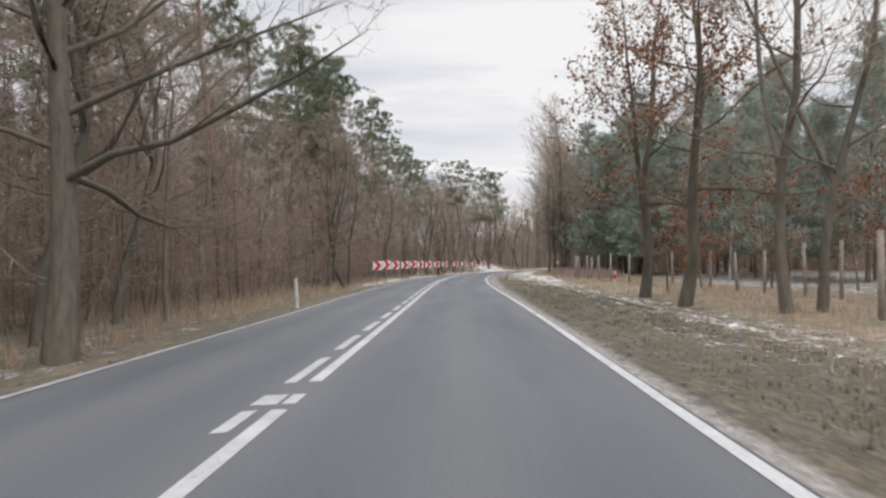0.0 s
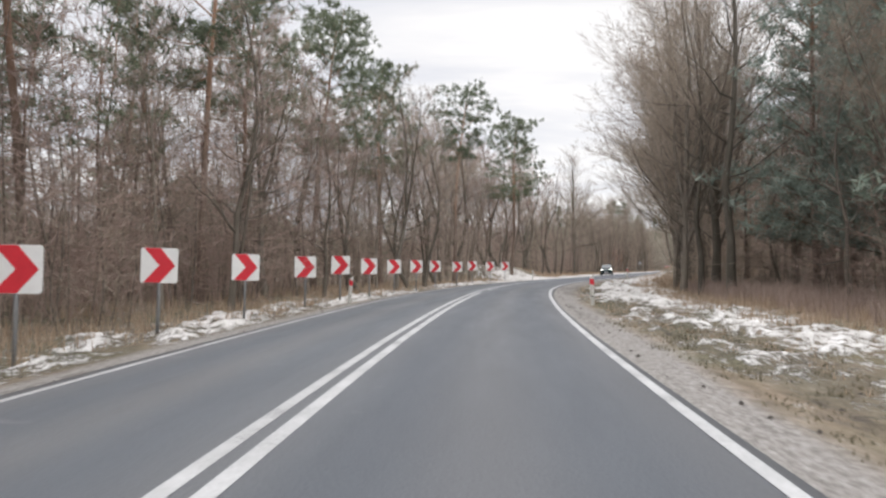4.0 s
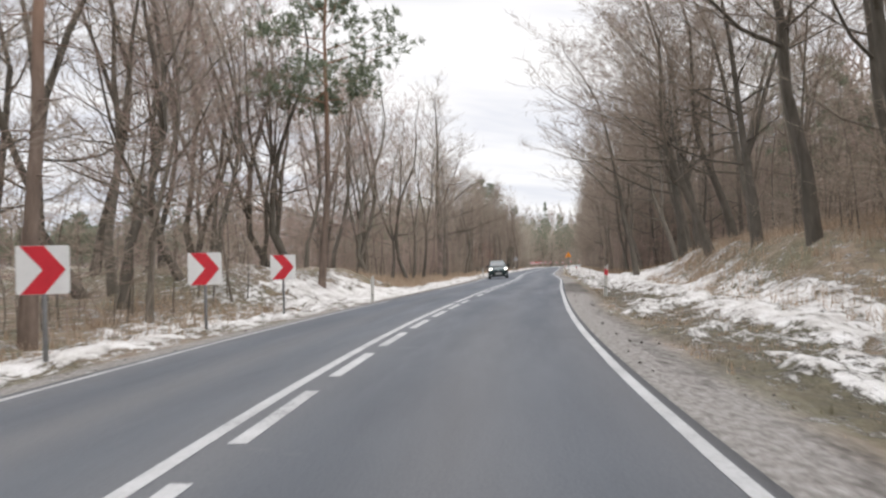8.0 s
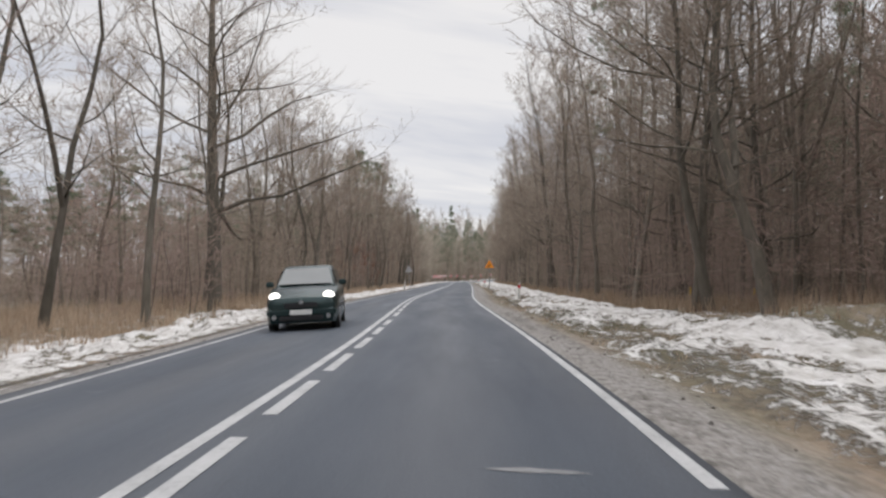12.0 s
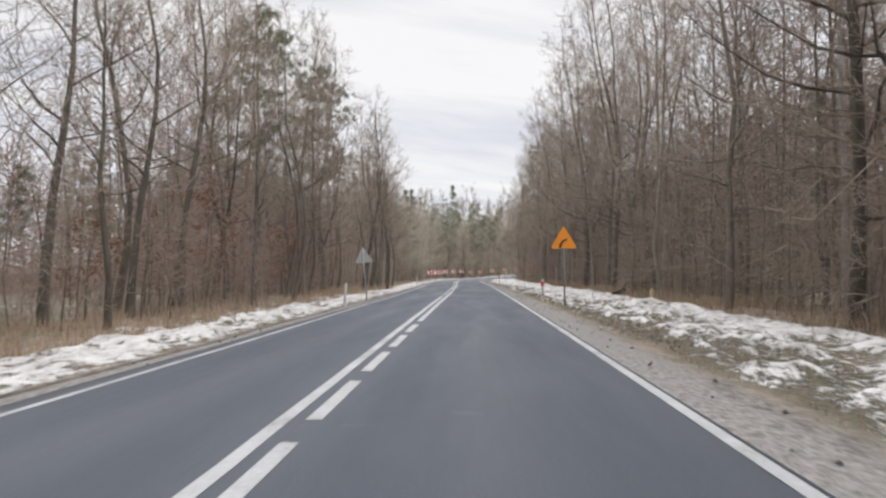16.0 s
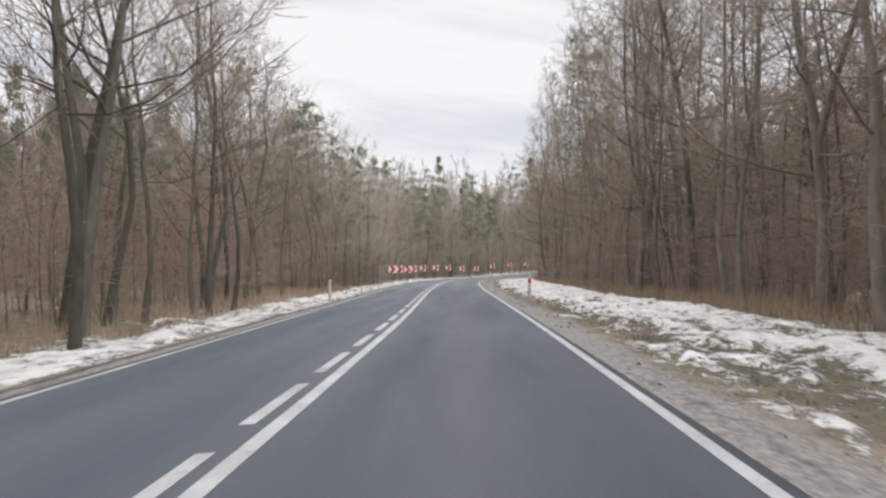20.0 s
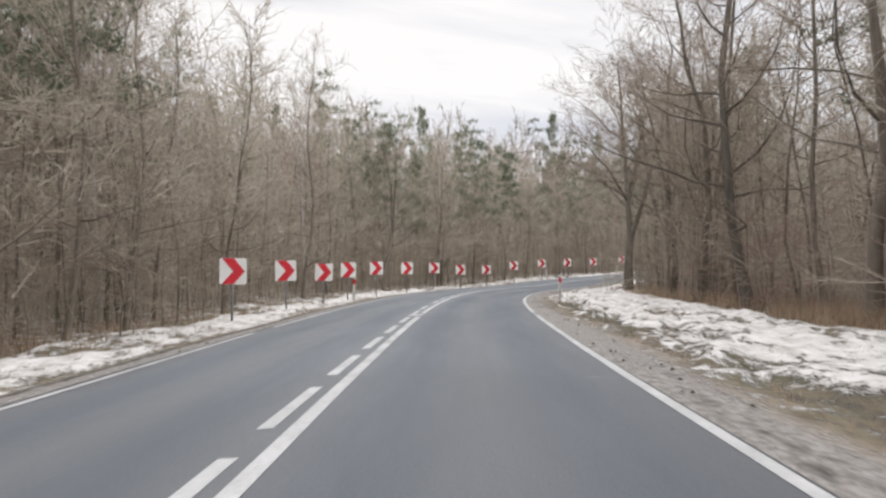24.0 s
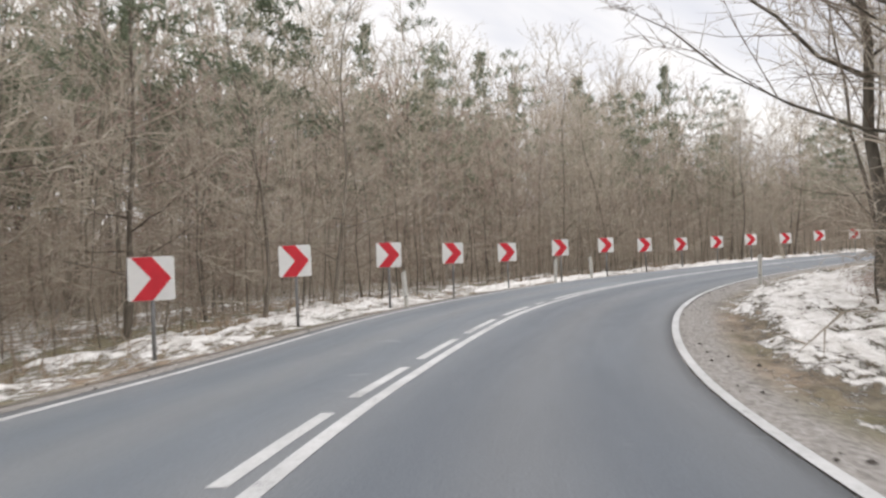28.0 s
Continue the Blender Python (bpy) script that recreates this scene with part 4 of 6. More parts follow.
def bare_crown(r, wood, twig, stem, R, H, start, spread, n1, n2, n3, tw, curl=0.12, rise=(20, 62), droop=0.0, reach=1.0):
    """Limbs on one stem, each with its fan of shoots and twigs. reach: how much longer the limbs grow towards +x than away from it."""
    az = r.uniform(0, 6.28)
    for i in range(n1):
        f = (i + r.random()) / n1
        t = start + (0.98 - start) * f
        az += 2.4 + r.uniform(-0.5, 0.5)
        el = radians(rise[0] + (rise[1] - rise[0]) * f + r.uniform(-12, 12))
        d = Vector((math.cos(az) * math.cos(el), math.sin(az) * math.cos(el), math.sin(el)))
        ln = spread * H * (1.0 - 0.62 * f ** 1.3) * r.uniform(0.65, 1.2) * reach ** math.cos(az)
        r0 = min(max(0.012, R * (1.05 - t) * r.uniform(0.32, 0.5)), 0.013 * ln + 0.010)
        pts = limb(r, along(stem, t), d, ln, curl, 6, 0.17)
        wood.tube(pts, [r0, r0 * 0.8, r0 * 0.62, r0 * 0.45, r0 * 0.28, 0.006], 4)
        fan(r, twig, pts, ln, r0, n2 if f < 0.8 else max(3, n2 - 2), n3, tw, droop, curl * 0.7)


def tree_thing(name, label, category, trunk_form, crown_form, trunk_mat, crown_mat, crown_label="", extra=None):
    t = thing(name, label, category, "roadside trees")
    part("trunk", trunk_form.mesh("trunk", trunk_mat, True), None, t)
    part("crown", crown_form.mesh("crown", crown_mat), None, t, crown_label)
    if extra:
        part(extra[0], extra[1].mesh(extra[0], extra[2]), None, t, extra[3])
    return t


def bare_tree(seed, H, R, start, spread, n1, n2, n3, tw, lean, wob, mat, twmat, label, forks=0, leaves=0, curl=0.12, rise=(20, 62), droop=0.0, reach=1.0):
    r = random.Random(seed)
    wood, twig = Form(), Form()
    stem = stem_path(r, H, lean, wob, towards=None if reach == 1.0 else 0.0)
    n = len(stem)
    rad = [R * (1.25 if k == 0 else 1.0 - 0.9 * (k / (n - 1)) ** 0.9) for k in range(n)]
    wood.tube(stem, rad, 8)
    bare_crown(r, wood, twig, stem, R, H, start, spread, n1, n2, n3, tw, curl, rise, droop, reach)
    for _ in range(forks):
        t0 = r.uniform(0.12, 0.4)
        p = along(stem, t0)
        az = r.uniform(0, 6.28)
        d = Vector((math.cos(az) * 0.45, math.sin(az) * 0.45, 1))
        pts = limb(r, p, d, H * (1 - t0) * r.uniform(0.75, 0.95), 0.10, 8, 0.06)
        r0 = R * 0.62
        wood.tube(pts, [r0 * (1 - 0.9 * k / 7) for k in range(8)], 6)
        bare_crown(r, wood, twig, pts, r0, H * 0.75, 0.25, spread, max(5, n1 * 2 // 3), n2, n3, tw, curl, rise, droop, reach)
    extra = None
    if leaves:
        lf = Form()
        for _ in range(leaves):
            v = Vector(twig.V[r.randrange(len(twig.V))])
            if v.z < H * 0.75 or r.random() < 0.3:
                lf.leaf(v, rand_dir(r), rand_dir(r), r.uniform(0.09, 0.16))
        extra = ("leaves", lf, M_LEAF, "withered brown leaves")
    return tree_thing("tree", label, "tree", wood, twig, mat, twmat, "bare twigs", extra)


def needle_tuft(r, form, p, d, size, n):
    for _ in range(n):
        e = (d * 0.5 + rand_dir(r)).normalized()
        form.sliver(p + rand_dir(r) * size * 0.35, p + e * size, size * 0.085, e.cross(rand_dir(r)).normalized())


def needle_pad(r, form, p, wide, tufts, size, n):
    """A flattened cushion of needle tufts."""
    for _ in range(tufts):
        a, q = r.uniform(0, 6.28), wide * math.sqrt(r.random())
        needle_tuft(r, form, p + Vector((math.cos(a) * q, math.sin(a) * q, r.uniform(-0.16, 0.3) * wide)), Vector((0, 0, 0.5)), size * r.uniform(0.75, 1.25), n)


def pine_tree(seed, H, R, start, spread, label, n1=24, flat=0.0, lean=0.02):
    """A tall Scots pine: a long bare stem and a crown of dense cushions. flat: how much the crown widens into an umbrella at the top."""
    r = random.Random(seed)
    wood, nd = Form(), Form()
    stem = stem_path(r, H, lean, 0.05, 8, towards=0.0 if lean > 0.03 else None)
    wood.tube(stem, [R * (1.2 if k == 0 else 1 - 0.8 * k / 7) for k in range(8)], 8)
    az = 0.0
    for i in range(n1):
        f = (i + r.random()) / n1
        t = start + (0.99 - start) * f
        az += 2.4
        el = radians(-10 + 50 * f + r.uniform(-10, 15))
        d = Vector((math.cos(az) * math.cos(el), math.sin(az) * math.cos(el), math.sin(el)))
        dome = 0.45 + 0.75 * math.sin(math.pi * min(1, 0.25 + 0.7 * f))
        ln = spread * H * (dome * (1 - flat) + flat * (0.5 + 0.7 * f)) * r.uniform(0.6, 1.1)
        pts = limb(r, along(stem, t), d, ln, 0.10, 4)
        r0 = R * 0.24 * (1.2 - 0.7 * f)
        wood.tube(pts, [r0, r0 * 0.75, r0 * 0.45, 0.012], 4)
        for j in range(4):
            p = along(pts, 0.45 + 0.55 * (j + r.random()) / 4) + Vector((0, 0, 0.12))
            needle_pad(r, nd, p + rand_dir(r) * 0.15 * ln, 0.26 * ln + 0.25, 8, 0.33, 13)
    for _ in range(9):
        dead = limb(r, along(stem, r.uniform(0.2, start)), Vector((r.uniform(-1, 1), r.uniform(-1, 1), -0.05)), r.uniform(0.5, 2.0), -0.03, 3)
        wood.tube(dead, [0.03, 0.02, 0.006], 3)
    return tree_thing("pine_tree", label, "tree", wood, nd, M_PINE, M_NEEDLE, "dark green needles")


def young_conifer(seed, H, R, label, mat, wide=0.24):
    """A young pine or spruce, green nearly to the ground."""
    r = random.Random(seed)
    wood, nd, bough = Form(), Form(), Form()
    stem = stem_path(r, H, 0.01, 0.02, 6)
    wood.tube(stem, [R * (1 - 0.9 * k / 5) for k in range(6)], 6)
    rows = 16
    for i in range(rows):
        t = 0.13 + 0.86 * i / rows
        for k in range(6):
            az = k * 1.047 + i * 0.5 + r.uniform(-0.3, 0.3)
            el = radians(r.uniform(-5, 22) + 28 * t)
            d = Vector((math.cos(az) * math.cos(el), math.sin(az) * math.cos(el), math.sin(el)))
            ln = wide * H * (1.02 - t) ** 0.62 * min(1, 0.45 + 2.2 * t) * r.uniform(0.6, 1.15) + 0.15
            pts = limb(r, along(stem, t), d, ln, 0.10, 3)
            bough.tube(pts, [0.025, 0.016, 0.005], 3)
            for j in range(3):
                needle_pad(r, nd, along(pts, 0.3 + 0.7 * (j + r.random()) / 3), 0.16 * ln + 0.20, 5, 0.27 * (1.15 - 0.4 * t), 8)
    t = tree_thing("young_conifer", label, "tree", wood, nd, M_PINE, mat, "dense blue-green needles", ("bough", bough, M_PINE, "thin brown wood"))
    for o in t.children:
        if o.name.startswith("bough"):
            tagged(o, kind="stuff")
    return t


KINDS = {}


def kind(key, builder):
    KINDS[key] = [builder, None, 0]


DECID = "bare deciduous tree with a grey-brown trunk beside the road"
kind("tall_a", lambda: bare_tree(1, 19, 0.14, 0.16, 0.20, 30, 8, 5, 0.0130, 0.05, 0.10, M_ALDER, M_TWIG_DARK, "tall bare deciduous tree at the forest edge", rise=(2, 62)))
kind("tall_b", lambda: bare_tree(2, 20, 0.17, 0.12, 0.24, 30, 8, 5, 0.0130, 0.07, 0.12, M_OAK, M_TWIG_DARK, "tall bare deciduous tree with spreading limbs at the forest edge", rise=(0, 60)))
kind("tall_c", lambda: bare_tree(3, 18, 0.11, 0.20, 0.17, 27, 7, 5, 0.0130, 0.04, 0.10, M_ALDER, M_TWIG, "slender tall bare tree at the forest edge", rise=(10, 66)))
kind("tall_d", lambda: bare_tree(4, 19, 0.15, 0.12, 0.24, 20, 8, 5, 0.0130, 0.10, 0.12, M_ALDER, M_TWIG, "bare tree leaning out over the verge", 1, rise=(2, 58), reach=1.25))
kind("mid_a", lambda: bare_tree(5, 12, 0.105, 0.14, 0.25, 24, 7, 5, 0.0116, 0.06, 0.14, M_ALDER, M_TWIG_RED, DECID, rise=(6, 60)))
kind("mid_b", lambda: bare_tree(6, 13, 0.145, 0.16, 0.28, 17, 7, 5, 0.0116, 0.09, 0.22, M_OAK, M_TWIG, DECID, 1, rise=(8, 58)))
kind("mid_c", lambda: bare_tree(7, 11, 0.085, 0.16, 0.23, 21, 7, 5, 0.0116, 0.05, 0.12, M_ALDER, M_TWIG, DECID, rise=(6, 62)))
kind("mid_d", lambda: bare_tree(8, 13, 0.15, 0.18, 0.26, 13, 7, 5, 0.0116, 0.12, 0.30, M_OAK, M_TWIG_RED, "crooked bare tree with several stems beside the road", 2, rise=(10, 58)))
kind("oak", lambda: bare_tree(9, 13, 0.20, 0.20, 0.30, 18, 7, 5, 0.0101, 0.04, 0.15, M_OAK, M_TWIG, "roadside oak with some withered brown leaves", 1, 3600, 0.08, (10, 55)))
kind("big_oak", lambda: bare_tree(10, 20, 0.37, 0.20, 0.38, 30, 10, 6, 0.0116, 0.02, 0.06, M_OAK, M_TWIG_DARK, "large bare oak with wide crown beside the road", 0, 0, 0.05, (8, 64)))
kind("wide_oak", lambda: bare_tree(16, 13, 0.20, 0.24, 0.44, 18, 9, 6, 0.0116, 0.10, 0.14, M_OAK, M_TWIG_DARK, "wide-crowned bare tree with long limbs over the road", 1, 0, 0.05, (14, 56), reach=1.5))
kind("bend_oak", lambda: bare_tree(46, 14, 0.27, 0.30, 0.46, 17, 11, 7, 0.0116, 0.02, 0.08, M_OAK, M_TWIG_DARK, "large wide-crowned oak at the inside of the bend", 2, 0, 0.05, (6, 60), reach=1.35))
kind("wide_ash", lambda: bare_tree(17, 15, 0.17, 0.30, 0.36, 20, 9, 6, 0.0116, 0.16, 0.14, M_OAK, M_TWIG_DARK, "bare tree on the bank leaning out over the road", 0, 0, 0.09, (12, 60), reach=1.6))
kind("wide_pale", lambda: bare_tree(20, 14, 0.17, 0.24, 0.34, 20, 9, 6, 0.0101, 0.08, 0.12, M_ALDER, M_TWIG, "wide-crowned bare tree at the inside of the bend", 0, 0, 0.08, (8, 60), reach=1.2))
kind("stout_a", lambda: bare_tree(18, 16, 0.19, 0.20, 0.26, 22, 8, 6, 0.0116, 0.06, 0.10, M_OAK, M_TWIG, "stout bare tree with a dark trunk at the bend", 1, 0, 0.10, (8, 62), reach=1.3))
kind("stout_b", lambda: bare_tree(19, 15, 0.15, 0.22, 0.30, 22, 8, 6, 0.0116, 0.08, 0.14, M_OAK, M_TWIG, "stout bare tree with a dark trunk at the bend", 0, 0, 0.10, (6, 62), reach=1.3))
kind("road_oak_a", lambda: bare_tree(41, 15, 0.15, 0.26, 0.27, 18, 8, 5, 0.0116, 0.04, 0.10, M_OAK, M_TWIG, "straight dark-stemmed bare tree in the row beside the road", 0, 0, 0.10, (16, 62)))
kind("road_oak_b", lambda: bare_tree(42, 14, 0.12, 0.30, 0.25, 17, 8, 5, 0.0116, 0.05, 0.14, M_OAK, M_TWIG_DARK, "dark-stemmed bare tree with an open crown beside the road", 0, 0, 0.10, (16, 62)))
kind("road_oak_c", lambda: bare_tree(43, 13, 0.13, 0.24, 0.26, 13, 8, 5, 0.0116, 0.06, 0.18, M_OAK, M_TWIG, "forked bare tree in the row beside the road", 1, 0, 0.10, (16, 62)))
kind("pale_a", lambda: bare_tree(51, 13, 0.085, 0.10, 0.25, 26, 7, 5, 0.0125, 0.05, 0.12, M_ALDER, M_TWIG_HAZE, "grey-twigged, haze-paled bare tree in the wood behind the bend markers", rise=(-2, 52)))
kind("pale_b", lambda: bare_tree(52, 12, 0.075, 0.14, 0.23, 24, 7, 5, 0.0125, 0.06, 0.14, M_ALDER, M_TWIG_HAZE, "slender grey-twigged, haze-paled bare tree in the wood behind the bend markers", rise=(0, 55)))
kind("sapling_a", lambda: bare_tree(11, 6.5, 0.035, 0.10, 0.24, 17, 5, 4, 0.0101, 0.06, 0.12, M_ALDER, M_TWIG_RED, "thin young bare tree in the undergrowth", rise=(5, 60)))
kind("sapling_b", lambda: bare_tree(12, 9, 0.045, 0.14, 0.21, 18, 5, 4, 0.0101, 0.10, 0.14, M_ALDER, M_TWIG, "thin young bare tree in the undergrowth", rise=(5, 60)))
kind("birch", lambda: bare_tree(13, 16, 0.095, 0.35, 0.18, 22, 7, 5, 0.0101, 0.03, 0.07, M_BIRCH, M_TWIG_RED, "birch with pale bark and hanging bare twigs", 0, 0, 0.06, (30, 65), 0.10))
kind("bushy", lambda: bare_tree(14, 13, 0.12, 0.06, 0.25, 14, 7, 5, 0.0116, 0.03, 0.10, M_ALDER, M_TWIG, "many-stemmed bushy bare tree at the inside of the bend", 5, 0, 0.12, (35, 72)))
kind("beech", lambda: bare_tree(15, 8, 0.07, 0.10, 0.26, 18, 6, 4, 0.0087, 0.04, 0.10, M_ALDER, M_TWIG_RED, "small tree holding its rusty brown leaves", 0, 1500, 0.08, (15, 55)))
kind("pine_a", lambda: pine_tree(21, 19, 0.17, 0.52, 0.13, "tall Scots pine with a bare reddish stem"))
kind("pine_b", lambda: pine_tree(22, 17, 0.15, 0.46, 0.16, "tall Scots pine with a dense dark green crown"))
kind("pine_c", lambda: pine_tree(23, 15, 0.16, 0.50, 0.21, "broad-crowned Scots pine over the bend", 28, 0.3, 0.06))
kind("pine_umbrella", lambda: pine_tree(26, 16, 0.17, 0.66, 0.20, "Scots pine with a flat umbrella crown over the bend", 19, 0.75, 0.04))
kind("conifer_a", lambda: young_conifer(24, 11, 0.11, "young blue-green conifer in the plantation", M_NEEDLE_BLUE, 0.26))
kind("conifer_b", lambda: young_conifer(25, 9, 0.09, "young dark green pine in the plantation", M_NEEDLE_DUSK, 0.31))


def plant(key, x, y, z, turn, size, tilt=(0, 0)):
    k = KINDS[key]
    m = pose(x, y, z, tilt[0], tilt[1], turn)
    if k[1] is None:
        k[1] = k[0]()
        k[1].matrix_basis = m @ Matrix.Scale(size, 4)
    else:
        k_scale = k[1].scale.x
        copy_thing(k[1], m @ Matrix.Scale(size / k_scale, 4))
    k[2] += 1


wood_rng = random.Random(77)


def plant_at(key, s, u, size=1.0, turn=None, tilt=(0, 0)):
    x, y, z = spot(s, u)
    if turn is None:                                   # the longer limbs grow out over the road, to the light
        turn = math.degrees(heading(s)) + (180 if u > 0 else 0) + wood_rng.uniform(-50, 50)
    plant(key, x, y, z, turn, size, tilt)


# trees that stand out along the way
STAND_OUT = [
    ("oak", 26.8, 8.5, 1.0), ("oak", 21.8, 8.3, 1.0), ("road_oak_c", 17.6, 9.5, 1.1), ("road_oak_c", 17.4, 10.4, 1.0),
    ("beech", 24.6, 9.8, 0.52), ("beech", 29.5, 10.4, 0.62), ("beech", 33.0, 13.0, 0.8), ("big_oak", 11.2, -4.9, 0.68), ("mid_b", 18.0, -7.3, 0.9), ("mid_d", 46.9, -5.9, 0.9), ("mid_b", 46.2, -7.2, 0.85),
    ("pine_b", 50.0, -11.0, 0.95), ("pine_a", 57.0, -10.5, 0.95), ("pine_b", 63.0, -11.5, 1.0), ("pine_b", 69.0, -9.2, 1.0), ("pine_b", 75.0, -10.5, 0.9), ("pine_c", 83.0, -10.5, 1.0), ("pine_c", 91.0, -9.5, 0.95),
    ("pine_umbrella", 101.2, -7.2, 0.95), ("pine_c", 118.4, -7.3, 1.03), ("conifer_a", 81.9, 16.9, 1.6), ("bend_oak", 316.6, 8.4, 1.0), ("bushy", 77.5, 9.2, 1.2), ("bushy", 80.5, 11.0, 1.0), 
    ("mid_d", 82.0, -6.9, 0.9), ("mid_b", 85.3, -6.2, 1.0), ("mid_d", 89.3, -6.3, 0.95), ("mid_b", 93.3, -6.8, 1.0), ("mid_d", 97.0, -6.8, 1.0), 
    ("mid_b", 107.5, -9.3, 1.1), ("mid_d", 111.5, -9.7, 1.0), ("mid_b", 115.5, -10.5, 1.0), ("mid_a", 120, -11, 1.1), ("mid_d", 124.3, -10.5, 1.05), ("mid_b", 128, -11.5, 1.0),
    ("road_oak_c", 150.2, -8.5, 1.0), ("big_oak", 164.7, -9.0, 1.0), ("road_oak_a", 152.6, -6.9, 0.85), ("road_oak_c", 147.0, -8.8, 0.95), ("road_oak_c", 142.5, -9.6, 1.0), ("road_oak_c", 137.0, -11.0, 1.0),
    ("road_oak_a", 180.0, -11.5, 1.1), ("road_oak_c", 184.0, -10.5, 1.0), ("road_oak_a", 189.0, -13.4, 1.1), ("road_oak_b", 189.0, -11.3, 1.1), ("road_oak_c", 190.4, -11.2, 1.0),
    ("road_oak_a", 189.0, -9.4, 1.0), ("road_oak_b", 191.9, -9.6, 1.05), ("road_oak_a", 196.5, -9.8, 0.95), ("road_oak_b", 200.9, -10.0, 1.1), ("road_oak_b", 208.2, -9.7, 1.0), ("road_oak_c", 209.4, -9.4, 1.0),
    ("pine_b", 234.0, -11.0, 1.0), ("pine_b", 219.0, -12.0, 0.95), ("road_oak_b", 237.9, -5.6, 0.95), ("road_oak_a", 239.6, -6.5, 1.0), ("road_oak_b", 240.9, -7.3, 1.1), ("road_oak_a", 241.7, -8.2, 1.15),
    ("road_oak_b", 243.6, -8.0, 1.0), ("road_oak_b", 245.6, -7.7, 0.9), ("road_oak_a", 248.2, -6.7, 0.8), ("road_oak_b", 249.8, -6.4, 0.75), ("road_oak_b", 252.4, -8.4, 1.1), ("road_oak_c", 255.2, -7.6, 0.9),
    ("tall_b", 231.5, 9.9, 1.0), ("tall_a", 233.1, 10.4, 1.0), ("tall_b", 252.7, 10.9, 1.0), ("tall_a", 261.4, 11.3, 1.0), ("tall_c", 246.7, 10.0, 0.95), ("tall_b", 194.8, 9.9, 1.0),
    ("tall_a", 187.7, 11.6, 1.0), ("birch", 199.5, 12.2, 1.1), ("tall_d", 218.7, 10.5, 1.0), ("tall_a", 221.8, 9.8, 1.0), ("wide_ash", 323.0, 10.2, 1.0), ("wide_pale", 287.5, 10.2, 1.0), ("wide_pale", 299.5, 10.0, 1.0), ("wide_pale", 333.5, 9.4, 1.05), ("wide_ash", 341.0, 10.0, 1.0), ("birch", 288, -12, 1.0), ("birch", 296, -11, 1.0), ("birch", 281, -13.5, 1.1), ("pine_b", 293, -14.5, 1.0), ("mid_b", 309.0, 10.6, 1.1),
    ("mid_b", 313.8, -6.1, 0.8), ("pale_a", 323.5, -6.9, 0.95), ("pale_b", 286.8, -7.2, 1.0), ("birch", 284.5, -10.5, 0.8), ("birch", 291.5, -9.0, 0.8), ("birch", 308.3, -8.6, 0.7),
    ("wide_ash", 341.0, 8.2, 1.15), ("pale_b", 346.5, 8.0, 1.1), ("wide_oak", 334.0, 8.5, 1.1), ("pale_b", 351.5, 7.8, 1.05), ("pale_a", 328.0, 8.5, 1.0), ("pale_b", 357.0, 7.6, 1.0),
    ("bushy", 303.0, 10.8, 0.95), ("bushy", 308.5, 10.2, 0.85), ("birch", 46, 19.0, 0.75), ("tall_c", 160, 12.0, 1.0), ("tall_b", 156, 12.5, 0.95),
]
for key, s, u, size in STAND_OUT:
    plant_at(key, s, u, size, None, (wood_rng.uniform(-2, 2), wood_rng.uniform(-2, 2)))


# the row along the inside of the first bend and on its bank, leaning out to the light over the road
lean_rng = random.Random(88)
LEANERS = [(74.5, 10.6), (77.0, 9.9), (79.6, 10.9), (81.5, 9.7), (84.0, 9.5), (86.2, 10.6), (88.5, 9.4), (90.4, 10.2), (92.6, 9.5), (95.2, 10.5), (97.8, 9.7), (100.9, 10.4),
           (104.2, 9.8), (107.4, 10.9), (110.3, 9.9), (113.5, 10.7), (116.2, 9.7), (119.1, 10.4), (122.2, 9.3), (124.3, 10.9), (126.4, 9.6), (128.4, 9.1), (131.2, 10.6), (135.7, 8.3), (140.5, 11.6), (144.0, 13.4), (151.5, 10.6), (154.0, 9.8)]
for s, u in LEANERS:
    key = lean_rng.choice(("stout_a", "stout_b", "stout_b") if s < 98 else ("wide_oak", "wide_ash", "wide_oak"))
    if 81 < s < 85:
        key = "bushy"
    plant_at(key, s, u + (0.7 if 86 < s < 130 else 0.0), lean_rng.uniform(0.9, 1.2), math.degrees(heading(s)) + 180 + lean_rng.uniform(-35, 35), (lean_rng.uniform(-4, 4), lean_rng.uniform(-1, 4) if s < 98 else lean_rng.uniform(3, 10)))


def fill(n, s0, s1, u0, u1, keys, lo, hi, seed, gap=1.3):
    """Scatter trees in a belt beside the road, none too close to another of the same belt."""
    r = random.Random(seed)
    put = []
    tries = 0
    while len(put) < n and tries < n * 14:
        tries += 1
        s, u = r.uniform(s0, s1), r.uniform(u0, u1)
        x, y = (float(q) for q in plan(s, u))
        if any((x - a) ** 2 + (y - b) ** 2 < gap * gap for a, b in put):
            continue
        ns, nu = locate([x], [y])
        if abs(nu[0]) < min(abs(u0), abs(u1)) - 0.1:
            continue
        put.append((x, y))
        plant(r.choice(keys), x, y, float(ground_z(ns[0], nu[0])), math.degrees(heading(s)) + (180 if u > 0 else 0) + r.uniform(-80, 80), r.uniform(lo, hi), (r.uniform(-3, 3), r.uniform(-3, 3)))


MID = ["mid_a", "mid_b", "mid_c", "mid_a", "mid_c", "sapling_b"]
TALL = ["tall_a", "tall_b", "tall_c", "tall_c", "tall_a", "tall_d"]
